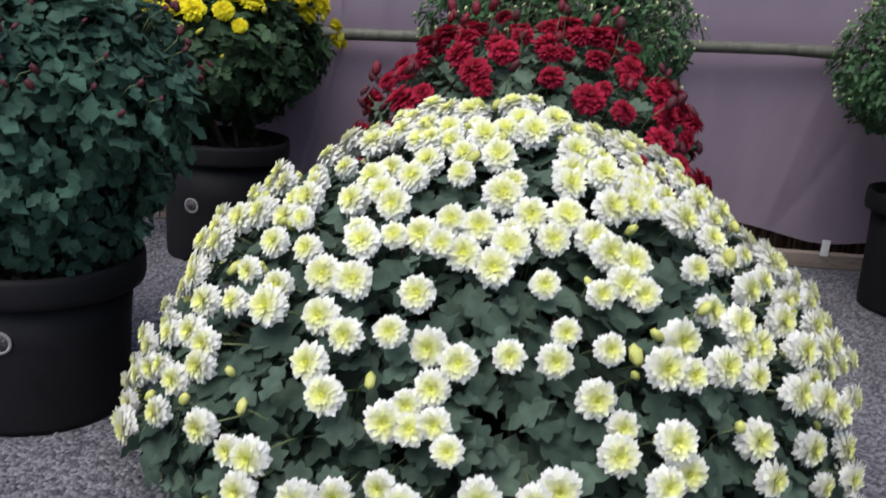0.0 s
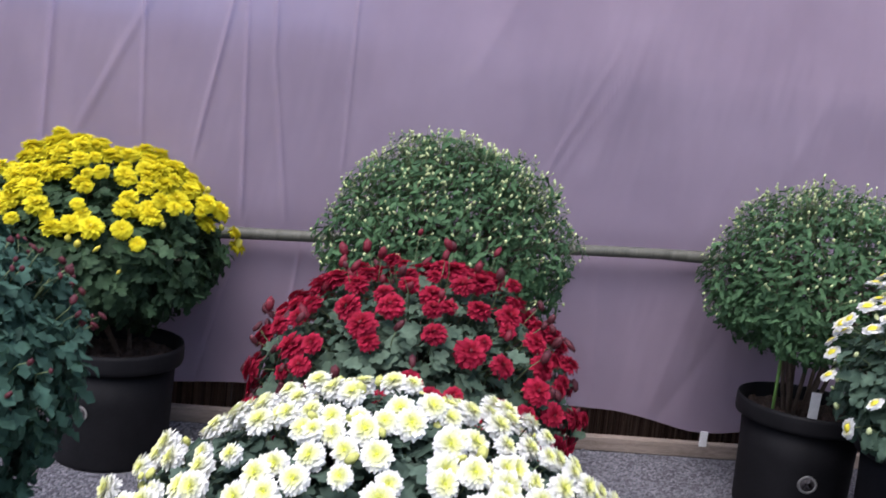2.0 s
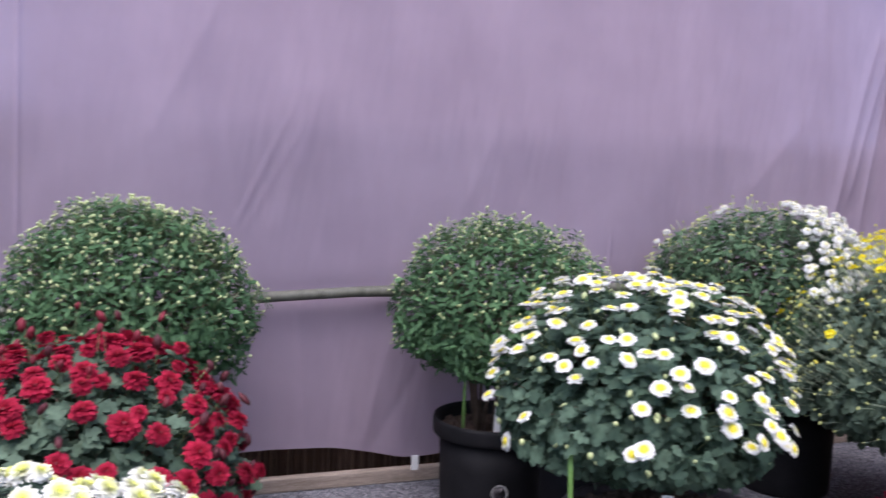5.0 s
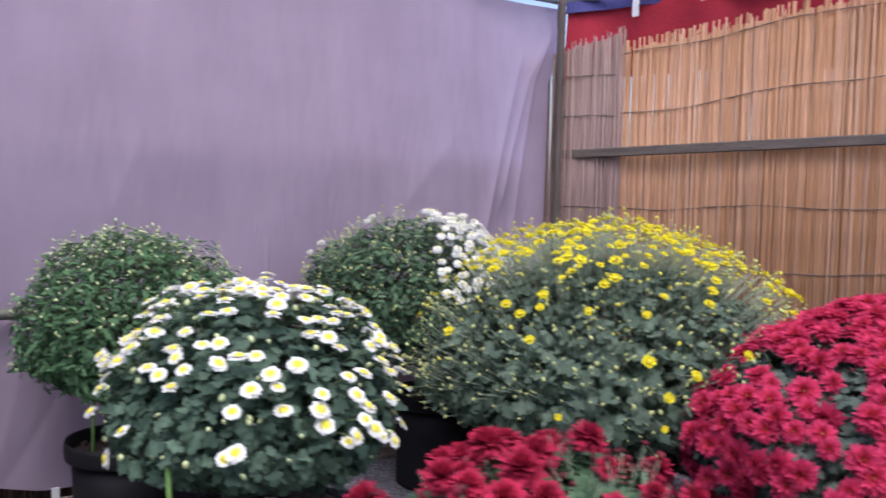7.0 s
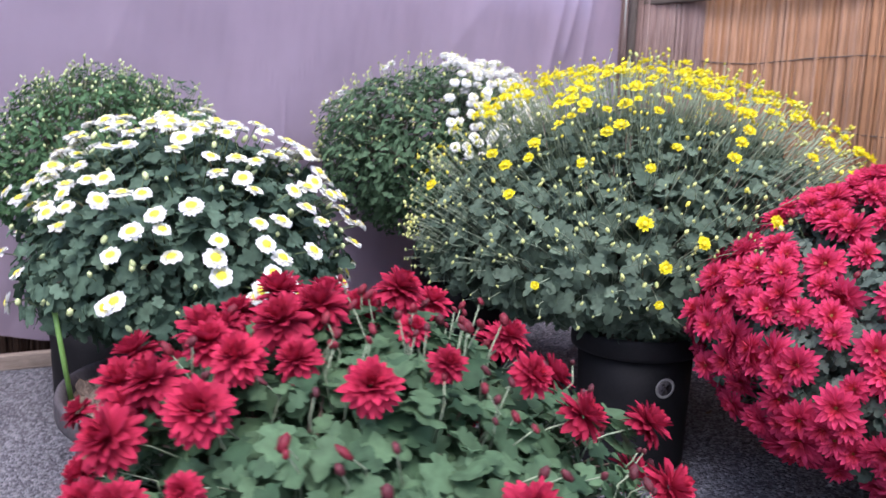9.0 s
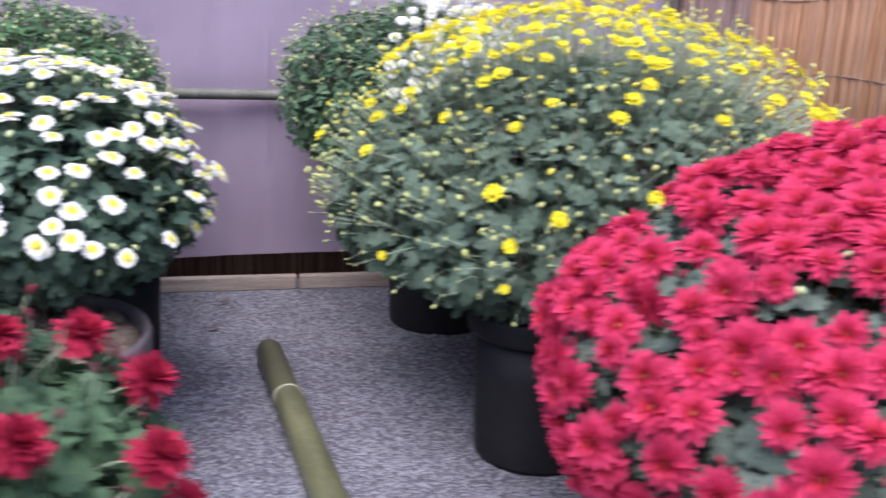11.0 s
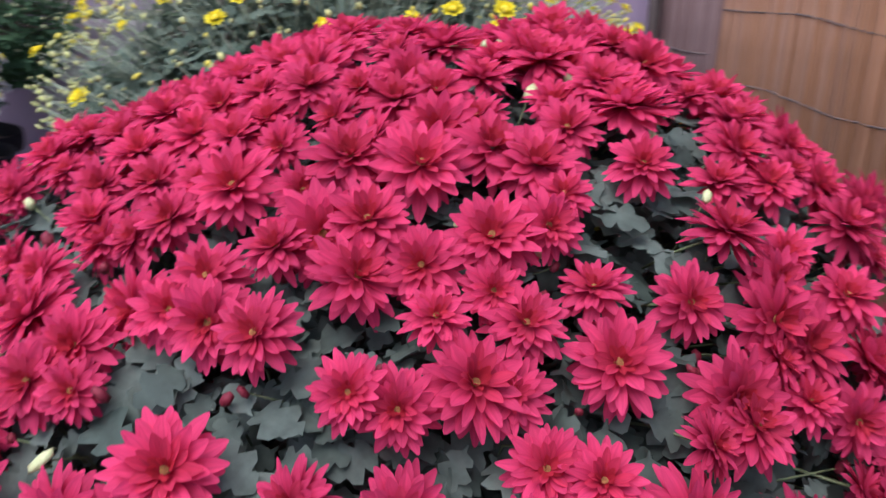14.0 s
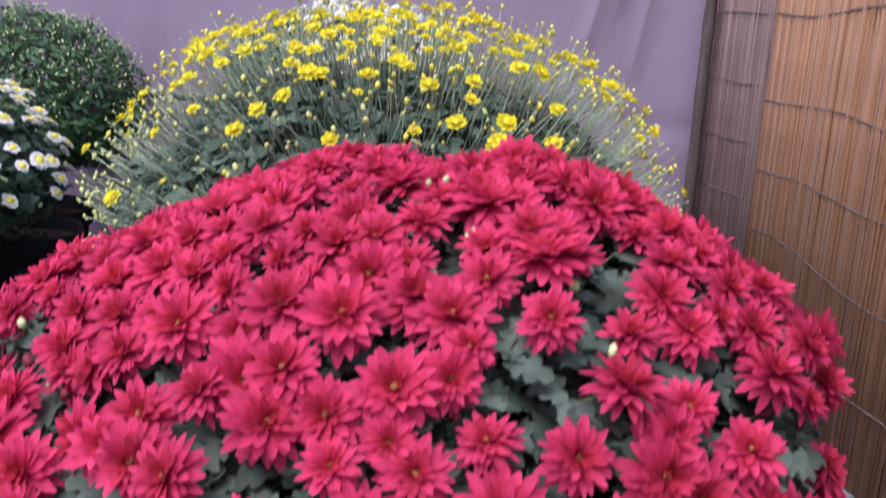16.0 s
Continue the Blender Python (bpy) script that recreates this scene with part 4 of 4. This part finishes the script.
# second round green plant with pale buds
d = Dome(4.265, 4.24, 0.66, 0.355, 0.345, 0.20, 6, 0.09)
pot(4.245, 4.215, 0.197, 0.346, seed=6, sticker=(-1.80, 0.14, 0.028))
plant("leafy green chrysanthemum with tiny pale buds on bare stems", d, (4.21, 4.19, 0.303), "mid", 8800, 0.034, buds=bud_spots(d, 16, 560, -0.3, 1.5, (0.0, 0.025), (0.0024, 0.0046), topmost), bud_mat=M["bud_white"], seed=26, trunks=9, narrow=0.62, droop=-0.7)
stake(4.11, 4.14, 0.303, 0.62, "thin green stake in the pot")

# white daisies
d = Dome(4.35, 3.52, 0.55, 0.368, 0.315, 0.165, 7, 0.05)
pot(4.43, 3.88, 0.18, 0.36, seed=7)
plant("mound of white daisy chrysanthemums with yellow eyes", d, (4.40, 3.82, 0.315), "daisy", 4700, 0.053,
      [daisy(i + 40, 0.0455, PETAL["white"], M["disc_yellow"]) for i in range(4)], thin_out(d, clustered(d, 17, 150, 0.047, (1, 3), 0.03, -0.25, 1.5, lambda az, el: (0.10 + 0.90 * min(1, 0.1 + max(0, el))) * (0.3 if el < 0.3 and math.cos(az) < -0.1 else 1.0)), 0.034), up=0.55, stick=0.035,
      buds=bud_spots(d, 18, 110, -0.4, 1.4, (0.01, 0.04), (0.004, 0.008)), bud_mat=M["bud_white"], seed=27)

# wide pot of dry soil with a green stake
pot(4.32, 3.285, 0.288, 0.34, "pot_grey", "soil_dry", "dusty grey pot of dry crumbly soil on the gravel", 0.03, seed=8, lump=0.015, clod_count=420, clod_size=0.025)
stake(4.072, 3.35, 0.30, 0.53, "bright green stake stuck in dry soil", r=0.006, lean=(-0.03, -0.03))


def plant_tag(x, y, z, turn, label):
    me = box_mesh("plant_tag", (-0.014, -0.001, -0.05), (0.014, 0.001, 0.05), M["white"], 0.0005)
    ob = tagged(new("plant_tag", me), label, "plant label", "plant labels")
    ob.matrix_world = Matrix.Translation((x, y, z)) @ Matrix.Rotation(turn, 4, "Z") @ Matrix.Rotation(0.12, 4, "X")
    return ob


plant_tag(4.275, 3.26, 0.365, -0.4, "white plastic plant label stuck in dry soil")
plant_tag(4.31, 3.17, 0.345, 0.5, "white plastic plant label stuck in dry soil")
plant_tag(4.21, 4.09, 0.36, -0.3, "white plastic plant label in the pot")

# plant with a white patch, by the backdrop
def white_side(az, el):
    """Open blooms keep to one flank, with a stray bunch or two elsewhere."""
    return 1.0 if -1.75 < (az if az < 3.14 else az - 6.2832) < -0.25 else 0.006


d = Dome(5.345, 4.27, 0.748, 0.405, 0.288, 0.30, 8, 0.06)
pot(5.47, 4.22, 0.20, 0.37, seed=9)
plant("dark green chrysanthemum with a patch of small white blooms", d, (5.47, 4.22, 0.325), "fresh", 7600, 0.035,
      [pompon(i + 60, 0.033, PETAL["white"], M["disc_yellow"]) for i in range(3)], thin_out(d, clustered(d, 27, 80, 0.042, (3, 8), 0.022, -0.05, 1.25, white_side), 0.019), up=0.4, stick=0.03,
      buds=bud_spots(d, 28, 560, -0.2, 1.5, (0.01, 0.06), (0.0025, 0.0048)), bud_mat=M["bud_green"], stem_mat="stem_grey", seed=28, narrow=0.75, droop=-0.6, low_bud=M["bud_green"])

# big dome of yellow buttons on long stalks
d = Dome(5.668, 3.53, 0.53, 0.66, 0.48, 0.22, 9, 0.03)
pot(5.49, 3.26, 0.175, 0.37, seed=10, sticker=(-1.68, 0.24, 0.028))
plant("large dome of yellow button chrysanthemums and buds on thin stalks", d, (5.50, 3.27, 0.325), "dusk", 7400, 0.063,
      [button(i + 80, 0.034, PETAL["yellow"], M["disc_yellow"]) for i in range(4)], spots_of(d, 37, 300, 0.022, -0.1, 1.55, lambda az, el: 0.03 + 0.97 * max(0, math.sin(el)) ** 3.5), up=0.15, stick=0.05, lean=0.15,
      buds=bud_spots(d, 38, 1550, 0.0, 1.55, (0.02, 0.11), (0.0024, 0.0060)) + bud_spots(d, 39, 150, -0.45, 0.0, (0.02, 0.13), (0.0024, 0.0050)), bud_mat=M["bud_yellow"], stem_mat="stem_grey", seed=29, inner=0.62, reach=0.96, stalk_from=0.68, low_bud=M["bud_green"], sink=0.13, size_var=0.34, leaf_lo=-0.95)

# dark red blooms, low at the front
d = Dome(4.345, 2.352, 0.465, 0.35, 0.265, 0.2, 10, 0.07, (-0.05, 0.0), 1.75)
pot(4.36, 2.37, 0.19, 0.3, seed=11)


def crest(az, el):
    """Open blooms ring the crest and the flanks; the middle of the open side stays leafy."""
    if math.sin(az) < -0.3 and abs(math.cos(az)) < 0.75 and el < 1.15:
        return 0.5
    return 0.3 if math.cos(az) > 0.3 and el < 0.8 else 1.0


plant("low dark red chrysanthemums over pale green leaves", d, (4.36, 2.37, 0.255), "fresh", 4600, 0.054,
      [ruffle(i + 100, 0.0625, PETAL["ruby"], M["bud_red"]) for i in range(4)], spots_of(d, 47, 62, 0.054, -0.1, 1.5, crest), up=0.25, stick=0.025, size_var=0.34, lean=0.25,
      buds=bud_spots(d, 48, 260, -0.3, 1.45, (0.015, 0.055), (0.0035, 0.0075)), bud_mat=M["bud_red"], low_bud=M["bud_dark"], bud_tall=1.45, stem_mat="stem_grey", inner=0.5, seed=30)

# crimson dome nearest the end of the walk
d = Dome(5.880, 2.572, 0.462, 0.582, 0.390, 0.28, 11, 0.035, (0.33, 0.09), 1.2)


def open_side(az, el):
    """Blooms stand thickest on the top and on the side away from the screens."""
    a = az if az < math.pi else az - 2 * math.pi
    if noise.noise(Vector((math.cos(az) * math.cos(el), math.sin(az) * math.cos(el), math.sin(el))) * 6.5 + Vector((7.3, 1.1, 2.0))) > (0.2 if el > 0.6 else 0.07):
        return 0.05
    if 0.55 < el < 1.2 and math.cos(az) > 0.3 and math.sin(az) < 0.55:
        return 0.3
    if a > 2.3 and el < 0.7:
        return 0.5
    return 1.0 if el > 0.7 or a < -0.45 else 0.1


pot(5.89, 2.57, 0.20, 0.33, seed=12)
plant("broad dome of crimson chrysanthemums in full bloom", d, (5.89, 2.57, 0.285), "ash", 11500, 0.049,
      [star(i + 120, 0.071, PETAL["crimson"], M["disc_brown"]) for i in range(6)], spots_of(d, 57, 580, 0.0395, -0.8, 1.55, open_side), up=0.2, stick=0.021, lean=0.28, size_var=0.26, tilt=0.26, reach=0.995, inner=0.80,
      buds=bud_spots(d, 58, 330, -0.5, 1.5, (0.0, 0.028), (0.004, 0.0075)), bud_mat=M["bud_white"], low_bud=M["bud_red"], seed=31)
